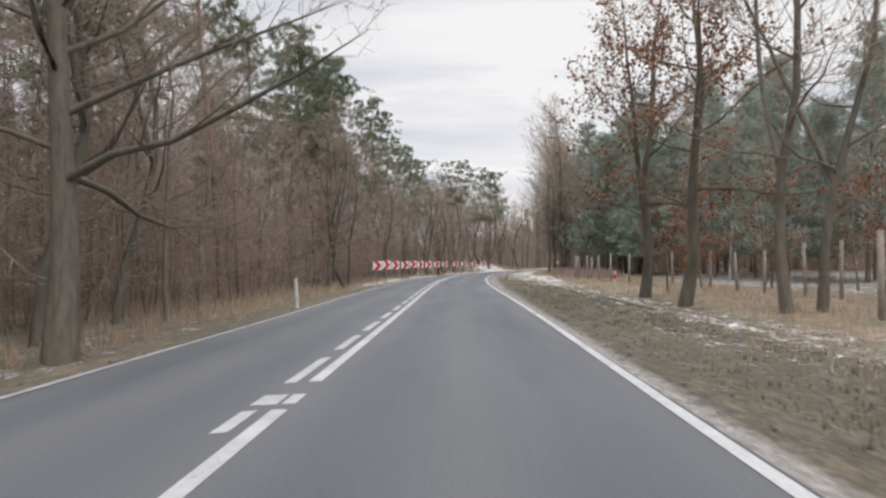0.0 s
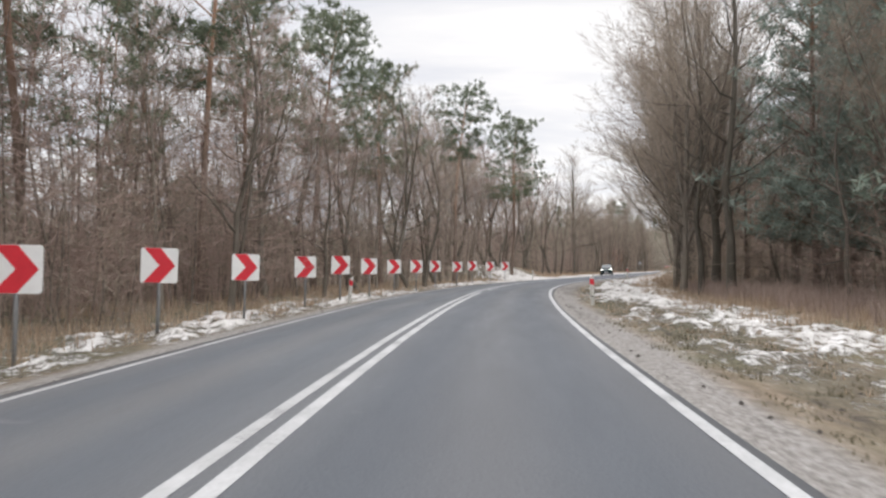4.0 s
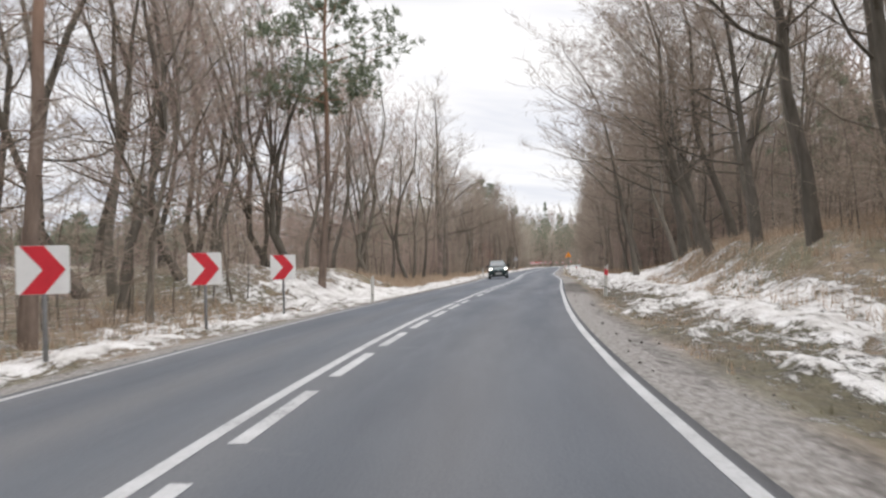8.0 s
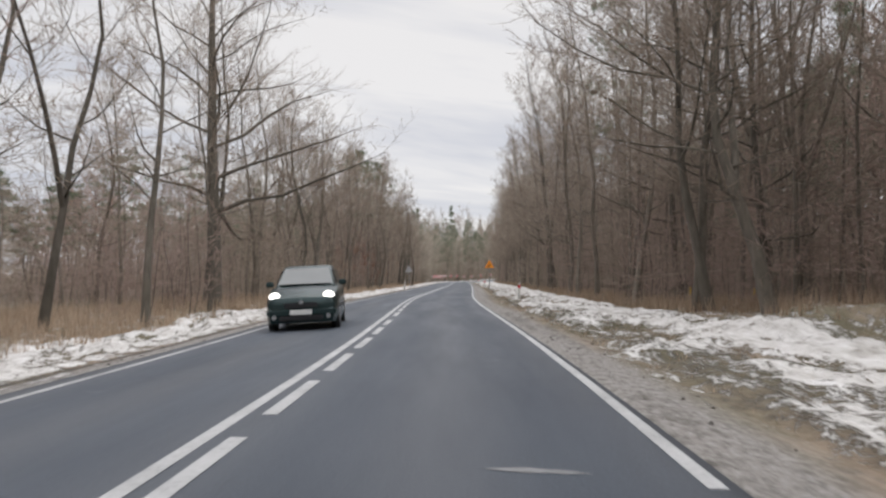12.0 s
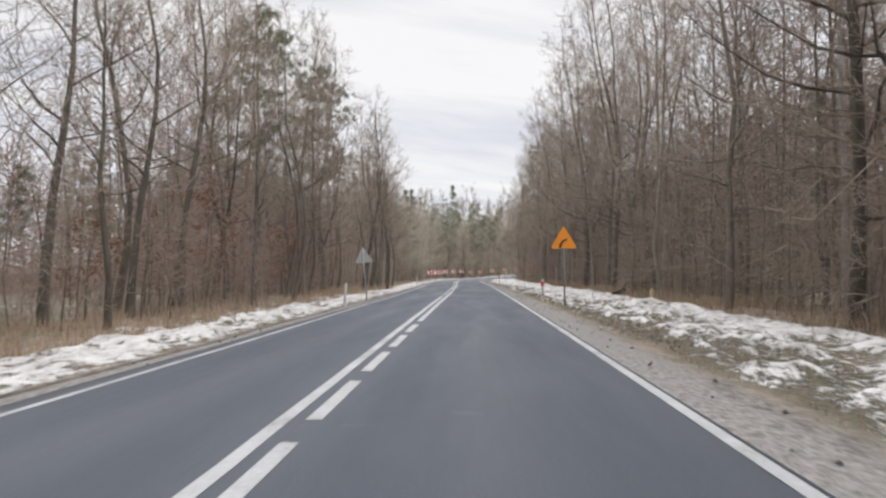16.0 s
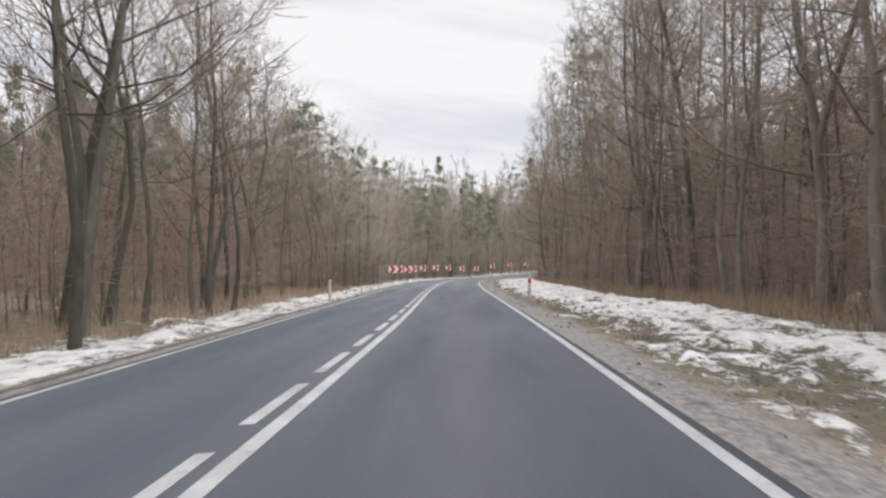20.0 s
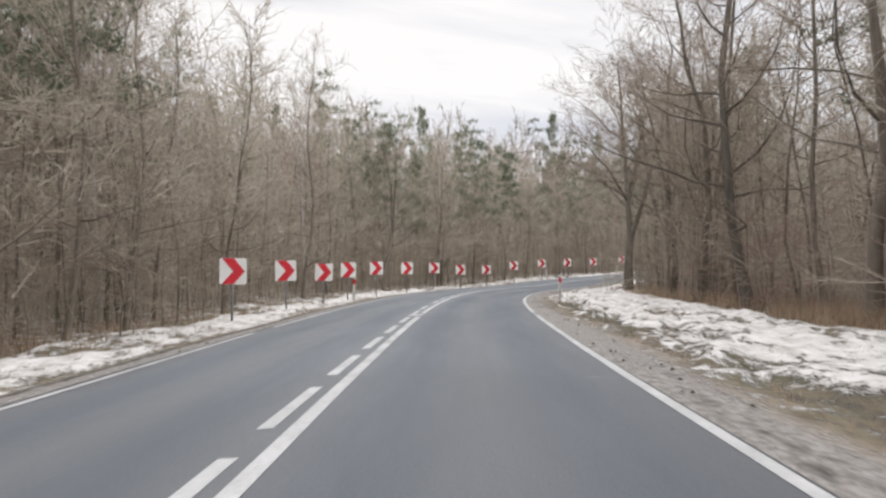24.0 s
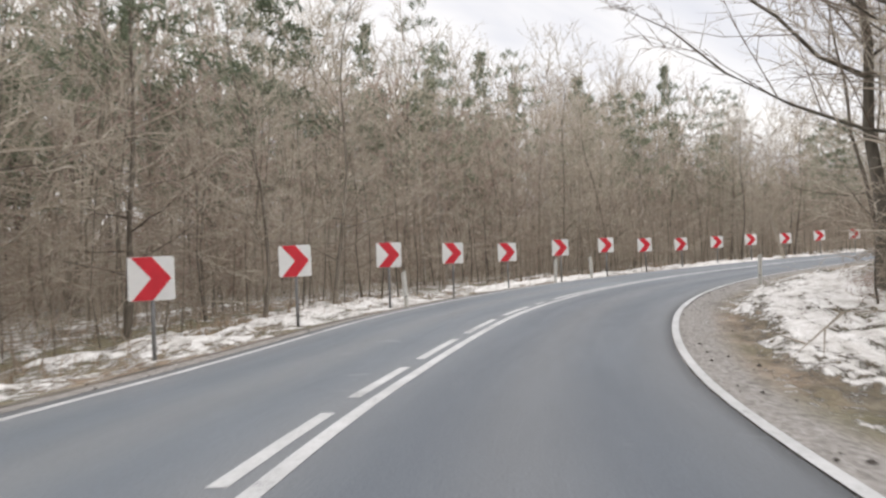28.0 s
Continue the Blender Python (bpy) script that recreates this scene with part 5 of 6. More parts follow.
# the front rows, tree by tree: left side
fill(26, -8, 76, -9.0, -6.3, MID + ["sapling_a"], 0.85, 1.1, 101, 1.5)
fill(13, -4, 60, -15, -8.6, ["pine_a", "pine_b"], 0.85, 1.05, 102, 1.8)
fill(22, 76, 112, -13, -6.8, MID + ["mid_d"], 0.85, 1.1, 104, 1.6)
fill(20, 108, 146, -16, -8.2, ["mid_d", "mid_b", "mid_d", "mid_a"], 1.0, 1.3, 106, 1.8)
fill(14, 140, 172, -16, -9, ["mid_a", "mid_c", "sapling_b", "mid_c"], 0.6, 1.0, 107, 1.8)
fill(30, 160, 285, -10.5, -7.2, ["road_oak_a", "road_oak_b", "road_oak_c", "road_oak_b", "mid_c"], 0.75, 1.1, 108, 2.4)
fill(9, 212, 233, -13, -7.8, ["tall_a", "tall_c", "tall_b", "tall_c"], 0.85, 1.0, 109, 1.8)
fill(10, 190, 265, -13, -8, ["beech"], 0.5, 0.9, 111, 2.0)
fill(34, 276, 380, -9.8, -6.6, ["pale_a", "pale_b", "pale_a", "sapling_b"], 0.75, 1.0, 112, 1.5)
fill(9, 282, 380, -14, -9.5, ["birch", "pine_b", "birch"], 0.55, 0.68, 113, 3.0)
# right side
fill(22, 40, 76, 18, 28, ["conifer_a", "conifer_b", "conifer_a"], 1.15, 1.55, 121, 2.4)
fill(12, 56, 78, 13.5, 19, ["conifer_b", "conifer_a"], 1.15, 1.5, 132, 2.2)
fill(10, -5, 40, 22, 34, ["conifer_a", "pine_a", "conifer_b"], 0.8, 1.1, 122, 2.6)
fill(9, 10, 44, 15, 24, ["beech", "sapling_b"], 0.6, 1.1, 123, 2.0)
fill(8, 62, 84, 11.5, 18, ["bushy", "mid_a", "mid_c"], 0.75, 0.95, 124, 2.2)
fill(9, 82, 124, 12, 17, TALL, 0.62, 0.82, 125, 2.0)
fill(12, 142, 160, 11.5, 19, TALL, 0.8, 1.0, 133, 1.8)
fill(50, 153, 300, 9.4, 13, TALL, 0.82, 1.05, 127, 2.2)
fill(16, 298, 372, 10, 15, ["pale_a", "pale_b", "mid_c", "pale_b"], 0.75, 0.95, 130, 2.0)


# ---- the wood behind: patches of thicket and of full-grown wood that nobody could count ----
def patch(seed, wide, deep, stems, h0, h1, R, limbs, shoots, tw, low, spread, evergreen, trunk_mat, twig_mat, label, under=0):
    """A piece of woodland: stems with limbs, shoots and twigs, some of them pines, over brushwood."""
    r = random.Random(seed)
    wood, tg, nd = Form(), Form(), Form()
    for i in range(stems):
        H = r.uniform(h0, h1)
        base = Vector((wide * ((i + r.uniform(0.1, 0.9)) / stems - 0.5), r.uniform(-deep / 2, deep / 2), -0.3))
        st = stem_path(r, H, r.uniform(0, 0.10), 0.12, 6, base)
        rr = R * r.uniform(0.6, 1.2)
        wood.tube(st, [rr, rr * 0.85, rr * 0.66, rr * 0.45, rr * 0.22, 0.006], 4)
        if r.random() < evergreen:
            for k in range(17):
                f = (k + r.random()) / 17
                t = 0.42 + 0.57 * f
                a = 2.4 * k
                o = Vector((math.cos(a), math.sin(a), 0.15)) * (0.15 * H * (1.05 - f) ** 0.6) * r.uniform(0.35, 1.0)
                needle_pad(r, nd, along(st, t) + o, 0.05 * H * (1.1 - 0.6 * f) + 0.2, 11, 0.27 + 5 * tw, 8)
            continue
        az = r.uniform(0, 6.28)
        for k in range(limbs):
            f = (k + r.random()) / limbs
            t = low + (0.98 - low) * f
            az += 2.4 + r.uniform(-0.5, 0.5)
            el = radians(-4 + 56 * f + r.uniform(-16, 16))
            e = Vector((math.cos(az) * math.cos(el), math.sin(az) * math.cos(el), math.sin(el)))
            ln = spread * H * (1.0 - 0.60 * f ** 1.3) * r.uniform(0.65, 1.2) + 0.2
            pts = limb(r, along(st, t), e, ln, 0.10, 3)
            w = max(tw * 1.2, 0.008 * ln)
            tg.tube(pts, [w, w * 0.6, tw * 0.3], 3)
            across = e.cross(rand_dir(r)).normalized()
            for j in range(shoots):
                p = along(pts, 0.15 + 0.85 * (j + r.random()) / shoots)
                d2 = (e * 0.8 + across * (0.8 if j % 2 else -0.8) * r.uniform(0.3, 1) + rand_dir(r) * 0.5 + Vector((0, 0, 0.15))).normalized()
                l2 = (0.42 * ln + 0.2) * r.uniform(0.5, 1.2)
                tg.sliver(p, p + d2 * l2, tw, d2.cross(rand_dir(r)).normalized())
                for q in (0.3, 0.6, 0.85):
                    d3 = (d2 + rand_dir(r) * 0.9).normalized()
                    b = p + d2 * l2 * q
                    tg.sliver(b, b + d3 * l2 * r.uniform(0.35, 0.7), tw * 0.75, d3.cross(rand_dir(r)).normalized())
    for _ in range(under):
        b = Vector((r.uniform(-wide / 2, wide / 2), r.uniform(-deep / 2, deep / 2), -0.1))
        e = Vector((r.uniform(-0.5, 0.5), r.uniform(-0.5, 0.5), 1)).normalized()
        ln = r.uniform(0.8, 3.6)
        tg.sliver(b, b + e * ln, tw, e.cross(rand_dir(r)).normalized())
        for _k in range(4):
            q = b + e * ln * r.uniform(0.3, 0.95)
            f = (e + rand_dir(r)).normalized()
            tg.sliver(q, q + f * ln * r.uniform(0.2, 0.5), tw * 0.7, f.cross(rand_dir(r)).normalized())
    w = tagged(new("woodland", wood.mesh("woodland", trunk_mat, True)), label, "woods", kind="stuff")
    if tg.V:
        part("branch_mass", tg.mesh("branch_mass", twig_mat), None, w)
    if nd.V:
        part("needle_mass", nd.mesh("needle_mass", M_NEEDLE), None, w)
    return [w, False]


def lay(patches, s0, s1, step, u, seed, lo=0.9, hi=1.1, jitter=1.2, zlo=0.9, zhi=1.1, least=None):
    r = random.Random(seed)
    s = s0
    while s < s1:
        p = r.choice(patches)
        uu = u + r.uniform(-jitter, jitter)
        x, y = (float(q) for q in plan(s, uu))
        ns, nu = locate([x], [y])
        if abs(nu[0]) >= (abs(u) - jitter - 0.6 if least is None else least):
            m = pose(x, y, float(ground_z(ns[0], nu[0])), 0, 0, math.degrees(heading(s)) + 90 + r.choice((0, 180)) + r.uniform(-10, 10))
            m = m @ Matrix.Diagonal((r.uniform(lo, hi), r.uniform(lo, hi), r.uniform(zlo, zhi), 1))
            if not p[1]:
                p[0].matrix_basis = pose(x, y, float(ground_z(ns[0], nu[0])), 0, 0, math.degrees(heading(s)) + 90)
                p[1] = True
            else:
                c = copy_thing(p[0], m)
        s += step


TH = "thicket of thin leafless saplings and brushwood at the forest edge"
thick = [patch(301 + k, 9, 3.4, 13, 2.5, 6.5, 0.024, 11, 4, 0.013, 0.20, 0.24, 0.0, M_ALDER, (M_TWIG_RED, M_TWIG)[k % 2], TH, 30) for k in range(4)]
TL = "dense tall bare woodland behind the roadside trees"
WL = "dense bare broadleaved woodland behind the roadside trees"
broad = [patch(311 + k, 10, 6, 7, 9.5, 13, 0.07, 20, 6, 0.017, 0.08, 0.25, 0.0, M_ALDER, (M_TWIG_RED, M_TWIG)[k % 2], WL, 110) for k in range(4)]
pale_w = [patch(351 + k, 10, 6, 7, 9.5, 13, 0.05, 22, 6, 0.018, 0.05, 0.26, (0.0, 0.12, 0.0)[k], M_ALDER, M_TWIG_HAZE, WL, 150) for k in range(3)]
pale_high = [patch(356 + k, 10, 6, 7, 13, 19, 0.055, 27, 6, 0.020, 0.05, 0.22, (0.0, 0.25, 0.12)[k], M_ALDER, M_TWIG_HAZE, TL, 120) for k in range(3)]
ML = "dense mixed woodland of pines and bare trees"
mixed = [patch(321 + k, 10, 6, 8, 10, 14, 0.08, 19, 6, 0.016, 0.08, 0.25, 0.36, M_PINE, (M_TWIG_RED, M_TWIG)[k % 2], ML, 110) for k in range(3)]
high = [patch(331 + k, 10, 6, 7, 14, 20, 0.09, 27, 6, 0.019, 0.06, 0.21, 0.03, M_ALDER, (M_TWIG_DARK, M_TWIG)[k % 2], TL, 110) for k in range(4)]
DL = "dark woodland deep behind the road"
deep_w = [patch(341 + k, 18, 8, 13, 9, 13, 0.10, 19, 5, 0.052, 0.02, 0.28, 0.25, M_ALDER, (M_TWIG_RED, M_TWIG)[k % 2], DL, 240) for k in range(3)]
PL = "dark pine wood in the distance behind the roadside trees"
pine_w = [patch(361 + k, 18, 8, 16, 8, 11, 0.10, 16, 5, 0.052, 0.02, 0.28, 0.60, M_PINE, M_TWIG, PL, 260) for k in range(2)]
# left
lay(thick, -14, 112, 5.5, -9.2, 401, zlo=0.7, zhi=1.2)
lay(mixed, -14, 76, 8.5, -13.5, 402)
lay([broad[0], broad[2]], -12, 84, 7.0, -11.2, 445, jitter=0.8, zlo=0.75, zhi=0.95)
lay([broad[0], broad[2], mixed[0]], 20, 88, 7.0, -16.5, 446, zlo=0.95, zhi=1.2)
lay(broad, 72, 102, 7.5, -12.5, 442, zlo=0.9, zhi=1.1)
lay(broad, 78, 118, 8, -24, 438, zlo=0.45, zhi=0.6)
lay(pine_w, 84, 126, 12, -40, 439, zlo=0.55, zhi=0.7)
lay(mixed + broad[:1], -14, 74, 10, -20, 403)
lay(deep_w, -25, 80, 12, -30, 404, zlo=0.9, zhi=1.2)
lay(deep_w, -18, 74, 10, -24, 419, zlo=0.8, zhi=1.0)
lay(thick[:2], 132, 178, 5, -14, 405, zlo=0.6, zhi=0.9)
lay(broad, 134, 180, 7.5, -20, 435, zlo=0.42, zhi=0.55)
lay(broad + mixed[:1], 126, 180, 8.5, -28, 436, zlo=0.48, zhi=0.62)
lay(pine_w, 92, 190, 13, -62, 406, zlo=0.75, zhi=0.95, jitter=4)
lay(pine_w, 120, 176, 13, -44, 420, zlo=0.55, zhi=0.7, jitter=3)
lay(thick, 160, 285, 5.5, -9.8, 407, zlo=0.7, zhi=1.15)
lay(broad, 172, 198, 8.0, -14.5, 408, zlo=0.5, zhi=0.75)
lay(broad, 206, 230, 7.0, -12.5, 416, zlo=1.0, zhi=1.2)
lay(broad, 228, 285, 8.0, -14, 417, zlo=0.6, zhi=0.9)
lay(mixed + broad[:1], 162, 290, 9, -22, 409, zlo=0.65, zhi=0.85)
lay(deep_w, 160, 300, 12, -33, 410, zlo=0.75, zhi=1.0)
lay(thick[1::2], 280, 386, 4.8, -8.6, 411, zlo=0.9, zhi=1.5)
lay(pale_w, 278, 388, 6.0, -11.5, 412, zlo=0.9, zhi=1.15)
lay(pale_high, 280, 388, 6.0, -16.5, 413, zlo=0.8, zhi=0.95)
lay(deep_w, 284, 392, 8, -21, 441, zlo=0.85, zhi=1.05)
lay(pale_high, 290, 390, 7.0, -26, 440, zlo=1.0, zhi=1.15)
lay([deep_w[1], pine_w[0]], 284, 392, 9, -33, 414, zlo=1.5, zhi=1.8)
lay(deep_w, 296, 394, 10, -52, 444, zlo=1.8, zhi=2.1)
lay([deep_w[1], pine_w[1]], 290, 392, 10, -42, 415, zlo=1.8, zhi=2.1)
# right
lay(mixed, -14, 62, 8.5, 37, 421)
lay(deep_w, -20, 80, 12, 47, 422, zlo=0.9, zhi=1.1)
lay(thick, 66, 84, 5, 14, 423, zlo=0.5, zhi=0.9)
lay(broad, 66, 124, 9, 17.5, 424, zlo=0.65, zhi=0.85)
lay(thick, 84, 122, 6, 12.5, 425, zlo=0.5, zhi=0.8)
lay(high, 74, 130, 10, 24, 426, zlo=0.5, zhi=0.7)
lay(deep_w, 70, 140, 12, 34, 427, zlo=1.1, zhi=1.4)
lay(thick, 154, 300, 5.2, 11.8, 428, zlo=0.7, zhi=1.25)
lay(high, 155, 286, 6.5, 14.5, 429)
lay(pale_high, 288, 304, 7.5, 15, 443, zlo=0.75, zhi=0.9)
lay(high, 141, 158, 6, 22, 437, zlo=0.8, zhi=1.0)
lay(deep_w, 138, 302, 11, 27, 430, zlo=1.2, zhi=1.5)
lay(deep_w, 134, 300, 12, 31, 431, zlo=1.2, zhi=1.6)
lay(thick, 304, 392, 5.5, 12, 432, zlo=0.7, zhi=1.1, least=9.5)
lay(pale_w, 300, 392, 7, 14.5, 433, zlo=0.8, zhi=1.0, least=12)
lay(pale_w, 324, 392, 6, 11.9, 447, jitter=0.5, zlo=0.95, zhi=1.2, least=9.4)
lay(thick[1::2], 322, 362, 4.8, 9.6, 449, jitter=0.3, zlo=0.5, zhi=0.9, least=8.0)
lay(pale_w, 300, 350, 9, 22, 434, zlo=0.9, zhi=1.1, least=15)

# the wood that closes the view where the road leaves
end_rng = random.Random(450)
ex, ey = math.sin(-heading(395.5)), math.cos(heading(395.5))
for row in range(6):
    for k in range(-8, 8):
        u = 8.0 * k + end_rng.uniform(-2, 2)
        if row < 3 and abs(u) < 13:
            continue
        x, y = (float(q) for q in plan(395.5, u))
        x, y = x + ex * (6.0 + 8.0 * row), y + ey * (6.0 + 8.0 * row)
        m = pose(x, y, float(ground_z(395.5, u)) - 0.3, 0, 0, math.degrees(heading(395.5)) + end_rng.uniform(-20, 20))
        copy_thing(end_rng.choice(pale_high + deep_w[1:])[0], m @ Matrix.Diagonal((1.0, 1.0, end_rng.uniform(0.9, 1.2), 1)))


# ---- dry grass: tufts nobody could count ----
def grass(name, n, s0, s1, u0, u1, h0, h1, seed, keep=None, mat=None, label="tufts of long dry straw-coloured grass"):
    r = np.random.default_rng(seed)
    s, u = r.uniform(s0, s1, n), r.uniform(u0, u1, n)
    ok = fbm(s * 0.25, u * 0.4, seed) + 0.25 * r.random(n) > 0.5
    if keep is not None:
        ok &= keep(s, u)
    s, u = s[ok], u[ok]
    x, y = plan(s, u)
    z = ground_z(s, u)
    V, F = [], []
    blades = 6
    for k in range(len(s)):
        for _ in range(blades):
            a, t = r.uniform(0, 6.283), r.uniform(0.1, 0.7)
            h = r.uniform(h0, h1)
            bx, by = x[k] + r.normal(0, 0.09), y[k] + r.normal(0, 0.09)
            ca, sa = math.cos(a), math.sin(a)
            w = 0.011
            tx, ty = bx + ca * h * t, by + sa * h * t
            i = len(V)
            V += [(bx - sa * w, by + ca * w, z[k] - 0.03), (bx + sa * w, by - ca * w, z[k] - 0.03), (tx, ty, z[k] + h * math.sqrt(1 - t * t * 0.8))]
            F.append((i, i + 1, i + 2))
    tagged(new(name, to_mesh(name, V, F, mat or M_STRAW)), label, "grass", kind="stuff")


grass("grass", 5200, -12, 112, -10, -5.0, 0.15, 0.5, 501)
grass("grass", 3300, 128, 172, -13, -5.8, 0.25, 0.7, 502)
grass("grass", 5000, 168, 290, -10.5, -6.0, 0.2, 0.6, 503)
grass("grass", 1800, 285, 380, -9, -5.4, 0.12, 0.35, 504)
grass("grass", 3200, -10, 70, 8.6, 14.5, 0.10, 0.34, 505)
SHORT = "short brown-green winter turf in ragged tufts"
grass("grass", 700, -10, 62, 5.2, 8.4, 0.05, 0.14, 506)
grass("grass", 4200, -6, 62, 4.1, 8.6, 0.02, 0.07, 512, None, M_TURF, SHORT)
grass("grass", 6500, 60, 300, 4.7, 8.0, 0.03, 0.10, 513, None, M_TURF, SHORT)
grass("grass", 2600, 96, 300, -7.2, -4.5, 0.03, 0.11, 514, None, M_TURF, SHORT)
grass("grass", 2600, 96, 128, 7.6, 16, 0.2, 0.55, 507)
grass("grass", 8500, 146, 305, 8.9, 12, 0.25, 0.7, 508)
grass("grass", 2200, 300, 372, 8.4, 12, 0.2, 0.5, 509)
grass("grass", 2600, 60, 96, 7.4, 12, 0.2, 0.5, 510)
grass("grass", 3500, 60, 290, 4.6, 6.8, 0.04, 0.13, 511)

grass("grass", 2600, 54, 82, 9.6, 13.5, 0.3, 0.9, 515, None, M_BRUSH, "belt of tall reddish-brown dead stalks at the forest foot")
grass("grass", 1500, 318, 362, 7.2, 9.6, 0.15, 0.5, 516, None, M_BRUSH, "belt of low reddish-brown dead stalks below the trees")

# ---- clods and twigs on the gritty edge ----
clod_rng = random.Random(9)
clods = Form()
for _ in range(1500):
    s = clod_rng.uniform(-10, 350)
    u = clod_rng.choice((1, 1, -1)) * (3.6 + clod_rng.random() ** 1.6 * 2.6)
    x, y, z = spot(s, u)
    q = clod_rng.uniform(0.012, 0.04)
    p = Vector((x, y, z + q * 0.3))
    b = len(clods.V)
    for d in ((1, 0, 0), (0, 1, 0), (-1, 0, 0), (0, -1, 0), (0, 0, 0.8)):
        clods.V.append(tuple(p + Vector(d) * q * clod_rng.uniform(0.7, 1.3)))
    clods.F += [(b, b + 1, b + 4), (b + 1, b + 2, b + 4), (b + 2, b + 3, b + 4), (b + 3, b, b + 4)]
tagged(new("gravel", clods.mesh("gravel", M_STONE)), "dark clods and stones scattered along the road edge", "gravel", kind="stuff")


# ---- deer fence round the clearing ----
fence = thing("wire_fence", "weathered wooden fence posts with thin wire mesh round the clearing", "fence")
fence_rng = random.Random(12)
post_at = []
for k in range(19):
    s = 7.0 + k * 2.62
    u = float(np.interp(s, [0, 26, 38, 47, 56], [14.4, 13.9, 13.2, 11.4, 10.2])) + fence_rng.uniform(-0.12, 0.12)
    x, y, z = spot(s, u)
    h = fence_rng.uniform(1.65, 1.9)
    lean = Vector((fence_rng.uniform(-0.08, 0.08), fence_rng.uniform(-0.08, 0.08), h))
    p = Vector((x, y, z))
    part("fence_post", bm_rod(p - Vector((0, 0, 0.3)), p + lean, 0.066, 0.058, 9), M_WOOD, fence)
    post_at.append((p, lean))
for i in range(len(post_at) - 1):
    (p, a), (q, b) = post_at[i], post_at[i + 1]
    for f in (0.12, 0.3, 0.48, 0.66, 0.84, 0.96):
        part("wire", bm_rod(p + a * f, q + b * f, 0.003, None, 3, False), M_WIRE, fence)
for s, u, h in ((15.2, 10.6, 1.9), (51.5, 9.8, 1.7), (53.2, 11.2, 1.6)):
    x, y, z = spot(s, u)
    t = thing("wooden_post", "weathered round wooden post standing in dry grass", "post", "single posts")
    part("shaft", bm_rod((0, 0, -0.3), (0.03, 0.02, h), 0.075, 0.066, 10), M_WOOD, t)
    part("cut_top", bm_rod((0.03, 0.02, h), (0.031, 0.02, h + 0.02), 0.066, 0.058, 10), M_CUTWOOD, t)
    t.matrix_basis = pose(x, y, z)

# ---- small things by the wayside ----
stake = thing("survey_stake", "short pale wooden stake in the snow", "stake")
part("shaft", bm_box(0.10, 0.10, 0.75, (0, 0, 0.22), 0.012), M_CUTWOOD, stake)
x, y, z = spot(207.4, 8.7)
stake.matrix_basis = pose(x, y, z, 2, -2, 20)

log = thing("fallen_log", "dark wet fallen log lying in the snow", "log")
part("bark", bm_rod((-0.9, 0, 0.16), (0.9, 0.1, 0.36), 0.13, 0.10, 12), M_DEADWOOD, log)
part("branch_stub", bm_rod((0.3, 0.05, 0.32), (0.5, -0.15, 0.75), 0.045, 0.02, 8), M_DEADWOOD, log)
x, y, z = spot(215.5, 9.2)
log.matrix_basis = pose(x, y, z - 0.02, 0, 0, 35)

pole = thing("fallen_pole", "long weathered pole lying in the dry grass", "pole")
part("shaft", bm_rod((0, 0, 0.05), (0, 6.0, 0.07), 0.038, 0.03, 9), M_WOOD, pole)
x, y, z = spot(20.0, 7.15)
pole.matrix_basis = pose(x, y, z + 0.06, 1, 0, math.degrees(heading(20)) + 4)

for s, u, h in ((160.0, 11.4, 0.9), (157.0, 12.6, 0.75)):
    x, y, z = spot(s, u)
    t = thing("marker_post", "small yellow marker post in dry grass", "marker", "marker posts")
    part("shaft", bm_rod((0, 0, -0.2), (0, 0, h * 0.7), 0.035), M_POLE, t)
    part("cap", bm_box(0.12, 0.05, h * 0.35, (0, 0, h * 0.82), 0.012), M_YELLOW, t, "yellow marker plate")
    t.matrix_basis = pose(x, y, z, 0, 4, 30)

table = thing("picnic_table", "green wooden picnic table with snow on its top", "table")
for k in range(4):
    part("board", bm_box(1.8, 0.17, 0.04, (0, -0.28 + k * 0.185, 0.75), 0.008), M_GREEN, table)
for sx in (-0.65, 0.65):
    part("leg", bm_box(0.08, 0.08, 0.95, (sx, -0.22, 0.32), 0.008, 1, pose(0, 0, 0, 14)), M_GREEN, table)
    part("leg", bm_box(0.08, 0.08, 0.95, (sx, 0.22, 0.32), 0.008, 1, pose(0, 0, 0, -14)), M_GREEN, table)
    part("cross_beam", bm_box(0.07, 1.4, 0.09, (sx, 0, 0.40), 0.008), M_GREEN, table)
for sy in (-0.66, 0.66):
    part("bench_board", bm_box(1.8, 0.24, 0.04, (0, sy, 0.46), 0.008), M_GREEN, table)
snow_bm = bm_box(1.78, 0.72, 0.10, (0, 0, 0.825), 0.045, 3)
part("snow_cap", snow_bm, M_SNOW, table, "cap of settled snow")
x, y, z = spot(147.6, 16.5)
table.matrix_basis = pose(x, y, z, 0, 0, math.degrees(heading(147.6)) + 8)


